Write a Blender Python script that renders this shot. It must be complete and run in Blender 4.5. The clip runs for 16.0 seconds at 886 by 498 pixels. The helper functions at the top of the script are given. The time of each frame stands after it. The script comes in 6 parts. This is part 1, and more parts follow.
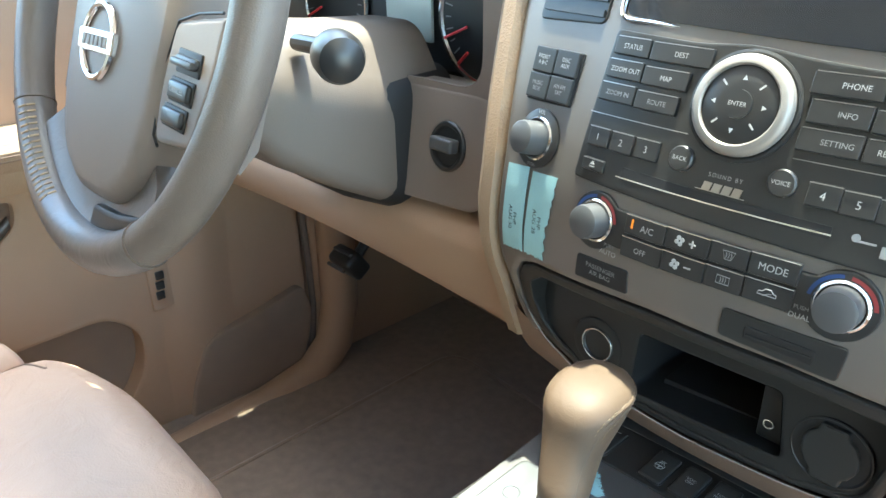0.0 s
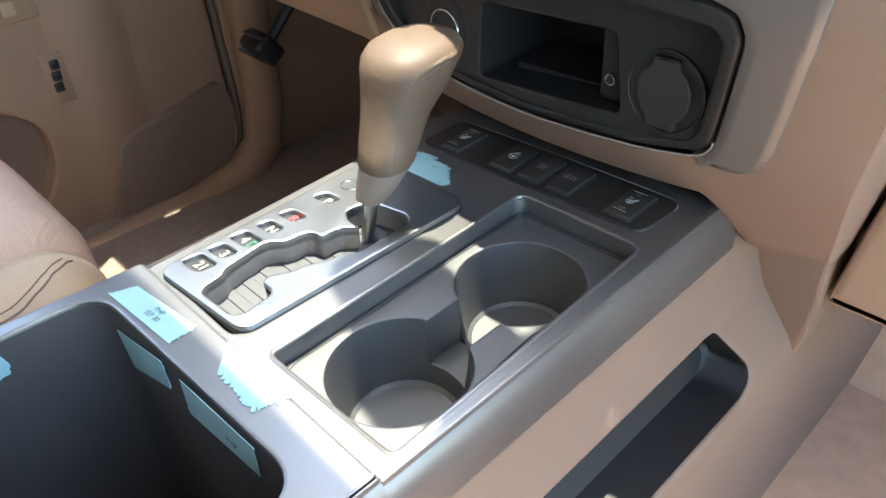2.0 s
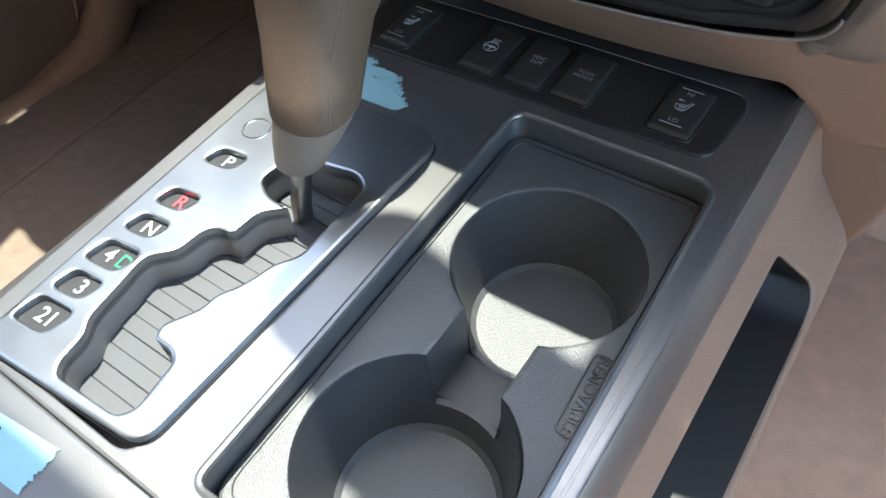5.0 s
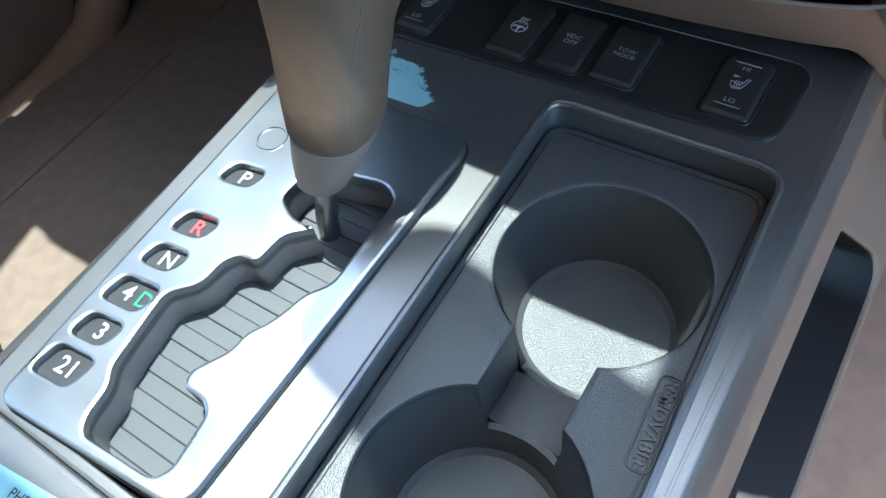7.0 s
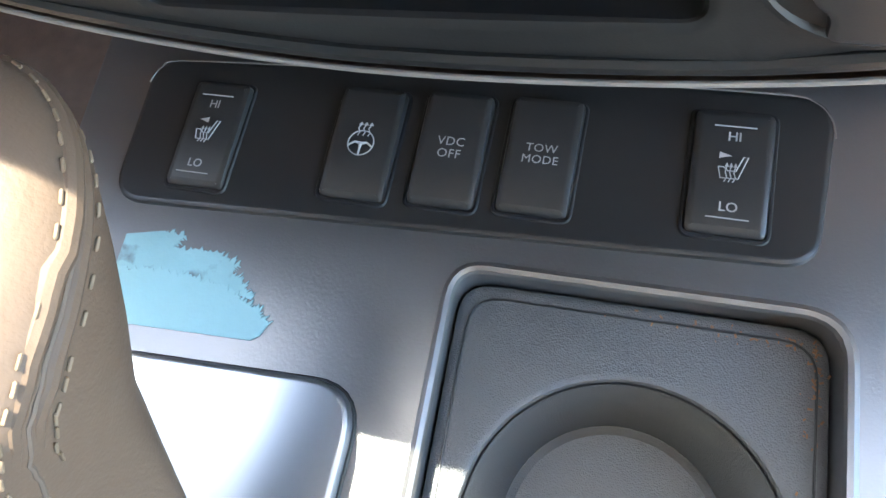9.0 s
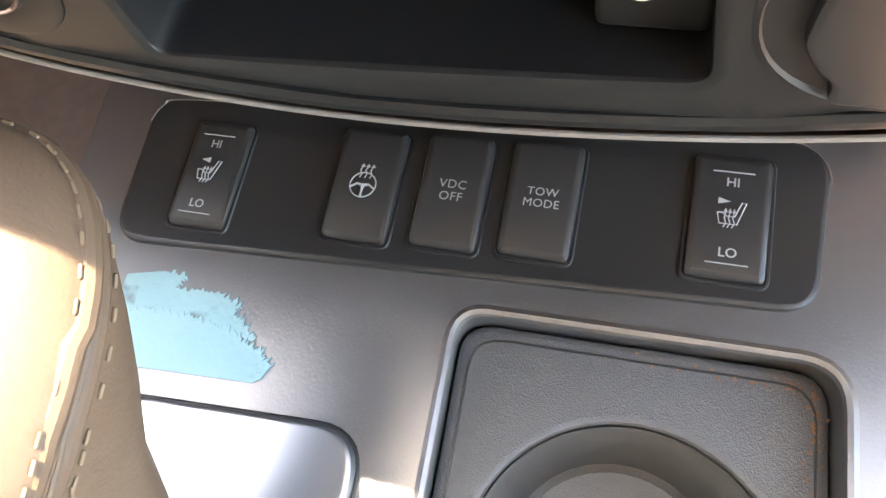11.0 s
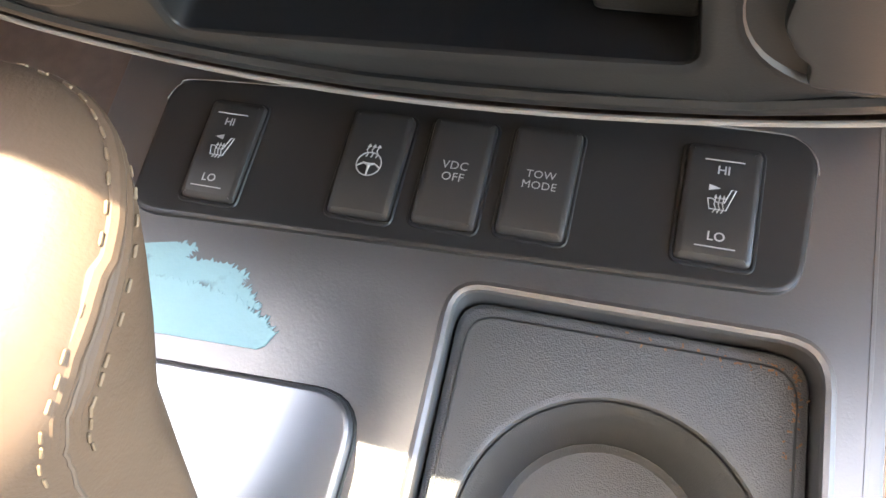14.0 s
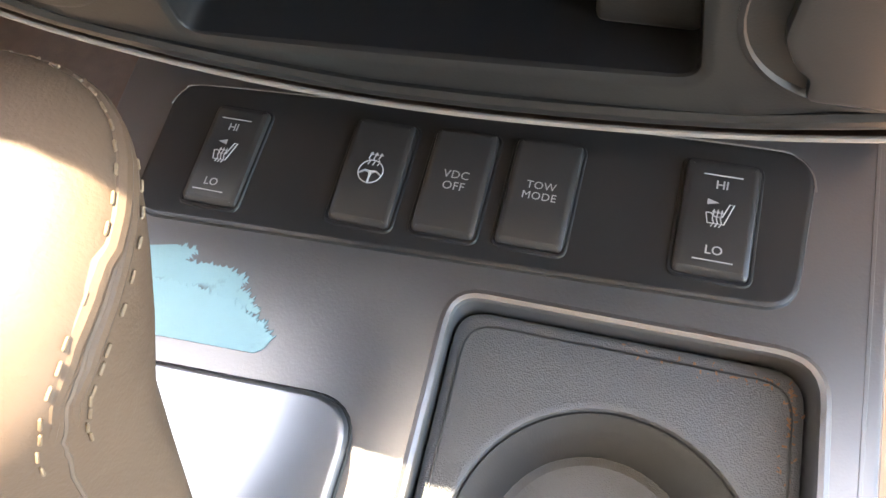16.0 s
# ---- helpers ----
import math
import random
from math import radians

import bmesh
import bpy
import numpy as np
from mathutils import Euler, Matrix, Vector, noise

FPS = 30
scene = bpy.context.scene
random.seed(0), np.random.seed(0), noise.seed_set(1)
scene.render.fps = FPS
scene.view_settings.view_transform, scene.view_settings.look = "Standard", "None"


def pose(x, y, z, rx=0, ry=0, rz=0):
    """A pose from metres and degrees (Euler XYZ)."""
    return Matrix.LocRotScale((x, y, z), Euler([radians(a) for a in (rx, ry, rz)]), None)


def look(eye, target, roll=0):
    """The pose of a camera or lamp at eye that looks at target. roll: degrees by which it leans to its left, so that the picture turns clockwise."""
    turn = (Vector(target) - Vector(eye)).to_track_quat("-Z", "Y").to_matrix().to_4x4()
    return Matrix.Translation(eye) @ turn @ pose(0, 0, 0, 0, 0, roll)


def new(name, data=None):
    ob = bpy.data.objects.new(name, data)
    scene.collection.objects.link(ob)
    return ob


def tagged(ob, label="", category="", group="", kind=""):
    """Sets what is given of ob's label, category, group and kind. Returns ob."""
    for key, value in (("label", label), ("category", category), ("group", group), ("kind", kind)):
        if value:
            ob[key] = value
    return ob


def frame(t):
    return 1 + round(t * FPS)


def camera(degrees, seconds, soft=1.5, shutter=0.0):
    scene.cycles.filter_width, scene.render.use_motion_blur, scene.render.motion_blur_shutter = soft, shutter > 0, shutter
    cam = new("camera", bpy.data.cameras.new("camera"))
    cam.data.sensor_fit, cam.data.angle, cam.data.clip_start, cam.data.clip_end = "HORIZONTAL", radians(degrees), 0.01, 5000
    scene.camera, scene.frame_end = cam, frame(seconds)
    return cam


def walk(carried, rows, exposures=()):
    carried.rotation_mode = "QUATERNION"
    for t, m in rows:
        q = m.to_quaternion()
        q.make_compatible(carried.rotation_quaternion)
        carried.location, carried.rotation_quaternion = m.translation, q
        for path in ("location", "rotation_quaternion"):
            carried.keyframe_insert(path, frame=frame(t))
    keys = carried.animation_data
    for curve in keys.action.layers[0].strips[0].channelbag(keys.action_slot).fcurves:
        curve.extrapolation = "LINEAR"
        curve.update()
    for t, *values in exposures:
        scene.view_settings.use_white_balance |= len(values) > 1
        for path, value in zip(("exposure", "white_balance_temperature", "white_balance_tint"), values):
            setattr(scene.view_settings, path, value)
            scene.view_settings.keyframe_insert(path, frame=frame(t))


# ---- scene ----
cam = camera(62.7, 16.0)
PATH = [
    (0, (0.187, -0.165, 0.736), (-1.159, 1.044, -0.116), -1.2),
    (0.5, (0.304, -0.202, 0.739), (-1.171, 0.844, -0.116), -0.9),
    (1, (0.355, -0.202, 0.714), (-1.173, 0.742, -0.166), -1.0),
    (1.5, (0.372, -0.187, 0.654), (-1.062, 0.769, -0.362), -0.9),
    (2, (0.272, -0.105, 0.609), (-0.925, 0.974, -0.574), -3.7),
    (2.5, (0.161, -0.017, 0.562), (-0.814, 1.129, -0.755), -6.1),
    (3, (0.14, 0.002, 0.545), (-0.711, 1.139, -0.863), -5.3),
    (3.5, (0.19, 0.006, 0.564), (-0.626, 1.095, -0.902), -4.2),
    (4, (0.178, -0.009, 0.563), (-0.654, 1.044, -0.919), -4.5),
    (4.5, (0.153, -0.011, 0.568), (-0.668, 0.994, -0.953), -5.6),
    (4.7, (0.145, -0.013, 0.568), (-0.662, 0.979, -0.97), -5.6),
    (6.8, (0.127, -0.007, 0.572), (-0.686, 0.843, -1.045), -10.9),
    (7, (0.114, 0.009, 0.565), (-0.673, 0.858, -1.065), -12.5),
    (7.5, (0.084, 0.079, 0.546), (-0.607, 0.891, -1.146), -18.7),
    (8, (0.061, 0.12, 0.538), (-0.459, 0.815, -1.264), -23.0),
    (8.2, (0.057, 0.138, 0.533), (-0.432, 0.765, -1.302), -26.2),
    (10.3, (0.053, 0.149, 0.525), (-0.398, 0.732, -1.334), -27.5),
    (10.5, (0.053, 0.148, 0.526), (-0.393, 0.75, -1.328), -26.3),
    (11, (0.05, 0.152, 0.531), (-0.395, 0.786, -1.313), -24.7),
    (11.5, (0.049, 0.148, 0.53), (-0.399, 0.8, -1.307), -23.8),
    (12, (0.052, 0.15, 0.531), (-0.398, 0.795, -1.308), -24.1),
    (12.5, (0.051, 0.148, 0.533), (-0.404, 0.79, -1.306), -24.2),
    (13, (0.051, 0.146, 0.533), (-0.414, 0.78, -1.306), -24.5),
    (13.5, (0.052, 0.143, 0.536), (-0.411, 0.784, -1.302), -23.8),
    (14, (0.054, 0.143, 0.535), (-0.407, 0.791, -1.3), -23.2),
    (14.5, (0.058, 0.137, 0.539), (-0.411, 0.804, -1.287), -22.4),
    (15, (0.055, 0.14, 0.536), (-0.414, 0.825, -1.284), -21.5),
    (15.5, (0.054, 0.139, 0.535), (-0.406, 0.828, -1.285), -20.9),
    (16, (0.054, 0.14, 0.535), (-0.407, 0.837, -1.282), -20.1),
]
walk(cam, [(t, look(eye, target, roll)) for t, eye, target, roll in PATH],
     exposures=[(0.0, 4.02, 6420, -7), (1.0, 3.6, 6470, -7), (1.5, 3.62, 6550, -5), (2.2, 3.85, 6850, 4), (3.5, 3.68, 7000, 7), (4.7, 3.42, 6450, 3), (6.8, 3.12, 5300, -6), (7.5, 3.2, 5900, -1), (8.2, 3.9, 5900, -1), (10.5, 5.05, 7900, 8), (16.0, 4.95, 8000, 9)])

# ---- world, sun and exposure ----
SUN_TO = Vector((-0.115, 0.18, 1.0)).normalized()
world = bpy.data.worlds.new("sky_world")
scene.world = world
world.use_nodes = True
wn = world.node_tree
sky = wn.nodes.new("ShaderNodeTexSky")
sky.sky_type, sky.sun_disc = "NISHITA", False
sky.sun_elevation = math.asin(SUN_TO.z)
sky.sun_rotation = math.atan2(SUN_TO.x, SUN_TO.y)
wn.nodes["Background"].inputs[1].default_value = 0.15
wn.links.new(sky.outputs[0], wn.nodes["Background"].inputs[0])
sun = new("sun", bpy.data.lights.new("sun", "SUN"))
sun.data.energy, sun.data.angle, sun.data.color = 1.6, radians(0.6), (1.0, 0.95, 0.86)
sun.matrix_world = look((-0.5, 0.6, 3.0), Vector((-0.5, 0.6, 3.0)) - SUN_TO)


# ---- materials ----
def material(name, colour, rough=0.6, metal=0.0, grain=0.0, grain_scale=900.0, mottle=0.12, mottle_scale=14.0, spec=0.5, coat=0.0,
             wear=None, cell=False, sheen=0.0, crease=None):
    """A procedural surface: fine relief at one scale, uneven colour at another."""
    m = bpy.data.materials.new(name)
    m.use_nodes = True
    t = m.node_tree
    b = t.nodes["Principled BSDF"]
    b.inputs["Roughness"].default_value, b.inputs["Metallic"].default_value = rough, metal
    b.inputs["Specular IOR Level"].default_value = spec
    b.inputs["Coat Weight"].default_value = coat
    b.inputs["Sheen Weight"].default_value = sheen
    co = t.nodes.new("ShaderNodeTexCoord")
    big = t.nodes.new("ShaderNodeTexNoise")
    big.inputs["Scale"].default_value, big.inputs["Detail"].default_value = mottle_scale, 5.0
    t.links.new(co.outputs["Object"], big.inputs["Vector"])
    ramp = t.nodes.new("ShaderNodeMix")
    ramp.data_type = "RGBA"
    lo = [c * (1 - mottle) for c in colour]
    hi = [min(1.0, c * (1 + mottle)) for c in colour]
    ramp.inputs[6].default_value, ramp.inputs[7].default_value = (*lo, 1), (*hi, 1)
    t.links.new(big.outputs["Fac"], ramp.inputs[0])
    out = ramp.outputs[2]
    if wear:
        w = t.nodes.new("ShaderNodeTexNoise")
        w.inputs["Scale"].default_value, w.inputs["Detail"].default_value = wear[1], 8.0
        t.links.new(co.outputs["Object"], w.inputs["Vector"])
        cut = t.nodes.new("ShaderNodeMapRange")
        cut.inputs[1].default_value, cut.inputs[2].default_value = wear[2], wear[2] + 0.12
        t.links.new(w.outputs["Fac"], cut.inputs[0])
        mix = t.nodes.new("ShaderNodeMix")
        mix.data_type = "RGBA"
        mix.inputs[7].default_value = (*wear[0], 1)
        t.links.new(cut.outputs[0], mix.inputs[0])
        t.links.new(out, mix.inputs[6])
        out = mix.outputs[2]
    t.links.new(out, b.inputs["Base Color"])
    rv = t.nodes.new("ShaderNodeMapRange")
    rv.inputs[3].default_value, rv.inputs[4].default_value = max(0.02, rough - 0.08), min(1.0, rough + 0.08)
    t.links.new(big.outputs["Fac"], rv.inputs[0])
    t.links.new(rv.outputs[0], b.inputs["Roughness"])
    if grain:
        f = t.nodes.new("ShaderNodeTexVoronoi" if cell else "ShaderNodeTexNoise")
        f.inputs["Scale"].default_value = grain_scale
        t.links.new(co.outputs["Object"], f.inputs["Vector"])
        bump = t.nodes.new("ShaderNodeBump")
        bump.inputs["Strength"].default_value, bump.inputs["Distance"].default_value = grain, 0.00025
        t.links.new(f.outputs[0], bump.inputs["Height"])
        t.links.new(bump.outputs[0], b.inputs["Normal"])
        if crease:
            c = t.nodes.new("ShaderNodeTexNoise")
            c.inputs["Scale"].default_value, c.inputs["Detail"].default_value, c.inputs["Distortion"].default_value = crease[0], 4.0, 1.6
            t.links.new(co.outputs["Object"], c.inputs["Vector"])
            fold = t.nodes.new("ShaderNodeBump")
            fold.inputs["Strength"].default_value, fold.inputs["Distance"].default_value = crease[1], crease[2]
            t.links.new(c.outputs["Fac"], fold.inputs["Height"])
            t.links.new(fold.outputs[0], bump.inputs["Normal"])
    return m


TAN = material("tan_plastic", (0.31, 0.200, 0.128), 0.62, grain=0.5, grain_scale=700, cell=True, mottle=0.08)
TAN_HIDE = material("tan_grained_pad", (0.27, 0.185, 0.118), 0.6, grain=1.0, grain_scale=560, cell=True, mottle=0.08)
SEAT_HIDE = material("beige_leather", (0.50, 0.330, 0.232), 0.48, grain=0.7, grain_scale=650, cell=True, mottle=0.14, mottle_scale=9, crease=(26, 0.5, 0.004))
SEAT_TAN = material("tan_leather", (0.42, 0.30, 0.19), 0.5, grain=0.6, grain_scale=650, cell=True, mottle=0.1, crease=(30, 0.4, 0.003))
WHEEL_HIDE = material("taupe_leather", (0.125, 0.098, 0.080), 0.42, grain=0.5, grain_scale=900, cell=True, mottle=0.2, mottle_scale=20, crease=(60, 0.25, 0.0015))
HUB = material("taupe_plastic", (0.175, 0.138, 0.113), 0.55, grain=0.4, grain_scale=800, mottle=0.06)
WHEEL_SMOOTH = material("smooth_grey_leather", (0.120, 0.101, 0.090), 0.34, grain=0.12, grain_scale=500, mottle=0.15, mottle_scale=25, crease=(40, 0.3, 0.002))
DOOR_CLOTH = material("brown_door_carpet", (0.21, 0.150, 0.108), 0.95, grain=0.8, grain_scale=1600, mottle=0.15, mottle_scale=20)
# Darker copy of HUB: the steering column's shade is put into the colour.
DARK_TAUPE = material("darkened_taupe_plastic", (0.125, 0.098, 0.080), 0.6, grain=0.4, grain_scale=800, mottle=0.08)
EDGE = material("dull_silver_edge", (0.25, 0.225, 0.20), 0.42, metal=0.25, mottle=0.2, mottle_scale=60)
SEAM_BROWN = material("brown_seam", (0.20, 0.135, 0.10), 0.8)
THREAD = material("pale_thread", (0.155, 0.11, 0.068), 0.8)
SEAM_DARK = material("dark_seam", (0.10, 0.072, 0.052), 0.8)
KNOB_HIDE = material("knob_leather", (0.094, 0.063, 0.042), 0.58, spec=0.28, grain=0.3, grain_scale=1500, mottle=0.12, mottle_scale=30, crease=(70, 0.25, 0.0012))
STACK = material("grey_taupe_trim", (0.15, 0.133, 0.119), 0.36, metal=0.35, grain=0.15, grain_scale=1200, mottle=0.06)
CHAR = material("charcoal_plastic", (0.18, 0.175, 0.170), 0.36, metal=0.75, grain=0.2, grain_scale=1400, mottle=0.12, spec=0.5)
TRAYM = material("black_rubbery_plastic", (0.056, 0.056, 0.055), 0.45, spec=0.8, grain=0.55, grain_scale=2200, cell=True, mottle=0.15)
BLACK = material("black_plastic", (0.020, 0.0195, 0.019), 0.34, grain=0.12, grain_scale=1500, mottle=0.1)
FLANK = material("taupe_tan_plastic", (0.195, 0.128, 0.093), 0.55, grain=0.5, grain_scale=700, cell=True, mottle=0.08)
LINER = material("grey_black_liner", (0.055, 0.050, 0.047), 0.7, grain=0.4, grain_scale=900, mottle=0.2, mottle_scale=25)
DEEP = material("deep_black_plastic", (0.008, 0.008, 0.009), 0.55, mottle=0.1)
BUTTON = material("black_button", (0.022, 0.0215, 0.021), 0.36, grain=0.08, grain_scale=1800, mottle=0.1)
SILVER = material("silver_plate", (0.31, 0.32, 0.33), 0.31, metal=0.95, mottle=0.05, mottle_scale=40)
CHROME = material("chrome", (0.75, 0.75, 0.76), 0.14, metal=1.0, mottle=0.04)
STEEL = material("steel_rod", (0.40, 0.39, 0.38), 0.3, metal=1.0, mottle=0.1)
TAPE = material("blue_tape", (0.265, 0.44, 0.455), 0.7, grain=0.5, grain_scale=600, mottle=0.12, mottle_scale=60)
TAPE_THIN = material("torn_blue_tape", (0.25, 0.42, 0.435), 0.7, grain=0.5, grain_scale=600, mottle=0.2, mottle_scale=60, wear=((0.09, 0.088, 0.085), 95, 0.54))
HANDLE = material("dark_brown_plastic", (0.050, 0.037, 0.029), 0.38, grain=0.2, grain_scale=900, mottle=0.15, mottle_scale=30)
INK = material("black_ink", (0.03, 0.03, 0.03), 0.8, mottle=0.1)
MARK = material("white_marking", (0.35, 0.35, 0.345), 0.6, mottle=0.05)
DIM = material("grey_marking", (0.22, 0.22, 0.22), 0.6, mottle=0.05)
CUBBY = material("matte_black_plastic", (0.019, 0.0185, 0.018), 0.40, grain=0.15, grain_scale=1500, mottle=0.1, spec=0.3)
DISPLAY = material("pale_display", (0.36, 0.40, 0.37), 0.25, mottle=0.05)
ARC_RED = material("dull_red_print", (0.22, 0.030, 0.032), 0.5, mottle=0.05)
ARC_BLUE = material("dull_blue_print", (0.02, 0.055, 0.17), 0.5, mottle=0.05)
RED = material("red_marking", (0.70, 0.04, 0.05), 0.5, mottle=0.05)
RUST = material("brown_grime", (0.20, 0.10, 0.05), 0.9, mottle=0.4, mottle_scale=200)
GREEN = material("green_marking", (0.02, 0.17, 0.09), 0.5, mottle=0.05)
AMBER = material("amber_marking", (0.85, 0.25, 0.02), 0.5, mottle=0.05)
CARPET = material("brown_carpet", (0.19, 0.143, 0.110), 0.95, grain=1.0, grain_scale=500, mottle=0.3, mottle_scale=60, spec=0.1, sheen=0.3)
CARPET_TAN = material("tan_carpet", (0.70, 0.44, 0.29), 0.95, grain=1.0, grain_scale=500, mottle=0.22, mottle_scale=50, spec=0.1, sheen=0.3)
HEADLINER = material("beige_headliner", (0.70, 0.64, 0.56), 0.95, grain=0.4, grain_scale=700, mottle=0.06, spec=0.1)
ARMREST = material("grey_vinyl", (0.225, 0.190, 0.165), 0.5, grain=0.4, grain_scale=500, cell=True, mottle=0.08)
RUBBER = material("grey_rubber", (0.062, 0.063, 0.066), 0.6, mottle=0.15)
BRUSH = material("soft_grey_knob", (0.075, 0.075, 0.077), 0.42, metal=0.2, mottle=0.08)
SCREEN = material("dark_screen", (0.012, 0.014, 0.018), 0.12, mottle=0.05, coat=0.3)
BOUNCE_GROUND = material("pale_bounce_ground", (0.42, 0.40, 0.37), 0.9, grain=0.6, grain_scale=40, mottle=0.3, mottle_scale=2)


# ---- shape helpers ----
def part(name, bm, mat, parent=None, label="", smooth=True, angle=35.0):
    """Links a bmesh as one mesh object under a thing or a part."""
    bmesh.ops.recalc_face_normals(bm, faces=bm.faces)
    me = bpy.data.meshes.new(name)
    bm.to_mesh(me)
    bm.free()
    me.materials.append(mat)
    if smooth:
        me.shade_smooth()
        me.set_sharp_from_angle(angle=radians(angle))
    ob = new(name, me)
    if parent:
        ob.parent = parent
    if label:
        ob["label"] = label
    return ob


def thing(name, label, category, group="", at=(0, 0, 0)):
    """An empty at the thing's base, whose parts are laid in world metres."""
    return tagged(new(name), label, category, group)


def box(bm, c, s, r=0.0, seg=2, m=None):
    """A block with rounded edges."""
    g = bmesh.ops.create_cube(bm, size=1.0)
    vs = g["verts"]
    for v in vs:
        v.co = Vector((v.co.x * s[0], v.co.y * s[1], v.co.z * s[2]))
    if r:
        es = list({e for v in vs for e in v.link_edges})
        res = bmesh.ops.bevel(bm, geom=es, offset=r, segments=seg, profile=0.5, affect="EDGES", clamp_overlap=True)
        vs = list({v for f in res["faces"] for v in f.verts} | {v for v in vs if v.is_valid})
    mm = Matrix.Translation(c) @ (m or Matrix())
    for v in vs:
        v.co = mm @ v.co
    return vs


def rounded(pts, r, n=5):
    """The outline with each corner rounded."""
    out = []
    k = len(pts)
    for i in range(k):
        p, a, b = Vector(pts[i]), Vector(pts[i - 1]), Vector(pts[(i + 1) % k])
        rr = r[i] if isinstance(r, (list, tuple)) else r
        d1, d2 = (a - p), (b - p)
        rr = min(rr, d1.length * 0.45, d2.length * 0.45)
        if rr <= 1e-6:
            out.append(p)
            continue
        s, e = p + d1.normalized() * rr, p + d2.normalized() * rr
        for j in range(n + 1):
            u = j / n
            out.append(s * (1 - u) ** 2 + p * 2 * u * (1 - u) + e * u * u)
    return out


def rect(x0, y0, x1, y1, r=0.0, n=5):
    return rounded([(x0, y0), (x1, y0), (x1, y1), (x0, y1)], r, n) if r else [Vector(p) for p in ((x0, y0), (x1, y0), (x1, y1), (x0, y1))]


def circle(cx, cy, r, n=48):
    return [Vector((cx + r * math.cos(2 * math.pi * i / n), cy + r * math.sin(2 * math.pi * i / n))) for i in range(n)]


def slab(bm, outer, z0, z1, holes=(), bevel=0.0, skirt=True):
    """An outline, with holes, as a plate from z0 to z1; its upper rim may be rounded."""
    made = []
    top = []
    steps = [(0.0, 0.0)] if not bevel else [(bevel * 1.5, 0.0), (bevel, 0.0), (bevel * 0.3, -bevel * 0.3), (0.0, -bevel)]

    def ring(pts, inset, z, sign):
        n = len(pts)
        area = sum(pts[i].x * pts[(i + 1) % n].y - pts[(i + 1) % n].x * pts[i].y for i in range(n))
        s = (1 if area > 0 else -1) * sign
        vs = []
        for i in range(n):
            a, b = pts[i - 1], pts[(i + 1) % n]
            d = (b - a)
            d = d.normalized() if d.length > 1e-9 else Vector((1, 0))
            nrm = Vector((-d.y, d.x)) * s
            q = pts[i] + nrm * inset
            vs.append(bm.verts.new((q.x, q.y, z)))
        return vs

    for pts, sign in [(outer, 1)] + [(h, -1) for h in holes]:
        pts = [Vector(p) for p in pts]
        rings = [ring(pts, i, z1 + dz, sign) for i, dz in steps]
        if skirt:
            rings.append(ring(pts, 0.0, z0, sign))
        n = len(pts)
        top += [bm.edges.new((rings[0][i], rings[0][(i + 1) % n])) for i in range(n)]
        for a, b in zip(rings, rings[1:]):
            for i in range(n):
                bm.faces.new((a[i], a[(i + 1) % n], b[(i + 1) % n], b[i]))
        made += [v for r_ in rings for v in r_]
    bmesh.ops.triangle_fill(bm, edges=top, use_beauty=True, use_dissolve=False)
    return made


def slice_up(bm, step, axes=(0, 1)):
    """Cuts the mesh by even planes, so that it can be bent."""
    for ax in axes:
        lo = min(v.co[ax] for v in bm.verts)
        hi = max(v.co[ax] for v in bm.verts)
        k = math.floor(lo / step) + 1
        while k * step < hi:
            co, no = [0, 0, 0], [0, 0, 0]
            co[ax], no[ax] = k * step, 1
            bmesh.ops.bisect_plane(bm, geom=bm.verts[:] + bm.edges[:] + bm.faces[:], plane_co=co, plane_no=no)
            k += 1


def sweep(bm, pts, radius, n=10, closed=False, flat=1.0, cap=True):
    """A round bar along points; radius is one number or one for each point."""
    pts = [Vector(p) for p in pts]
    k = len(pts)
    rings = []
    up = Vector((0, 0, 1))
    prev = None
    for i, p in enumerate(pts):
        a = pts[i - 1] if (i or closed) else p
        b = pts[(i + 1) % k] if (i < k - 1 or closed) else p
        t = (b - a).normalized()
        side = prev - t * prev.dot(t) if prev else t.cross(up)
        if side.length < 1e-4:
            side = t.cross(Vector((0, 1, 0)))
        side.normalize()
        prev = side
        nrm = side.cross(t)
        r = radius[i] if isinstance(radius, (list, tuple)) else radius
        rings.append([bm.verts.new(p + side * r * math.cos(2 * math.pi * j / n) + nrm * r * flat * math.sin(2 * math.pi * j / n)) for j in range(n)])
    for i in range(k if closed else k - 1):
        a, b = rings[i], rings[(i + 1) % k]
        for j in range(n):
            bm.faces.new((a[j], a[(j + 1) % n], b[(j + 1) % n], b[j]))
    if cap and not closed:
        bm.faces.new(rings[0])
        bm.faces.new(rings[-1])


def lathe(bm, prof, n=40, m=None):
    """Turns (radius, height) pairs about the local z axis."""
    mm = m or Matrix()
    rings = []
    for r, h in prof:
        if r < 1e-6:
            rings.append([bm.verts.new(mm @ Vector((0, 0, h)))])
        else:
            rings.append([bm.verts.new(mm @ Vector((r * math.cos(2 * math.pi * i / n), r * math.sin(2 * math.pi * i / n), h))) for i in range(n)])
    for a, b in zip(rings, rings[1:]):
        for i in range(n):
            q = [a[i % len(a)], a[(i + 1) % len(a)], b[(i + 1) % len(b)], b[i % len(b)]]
            q = list(dict.fromkeys(q))
            if len(q) > 2:
                bm.faces.new(q)


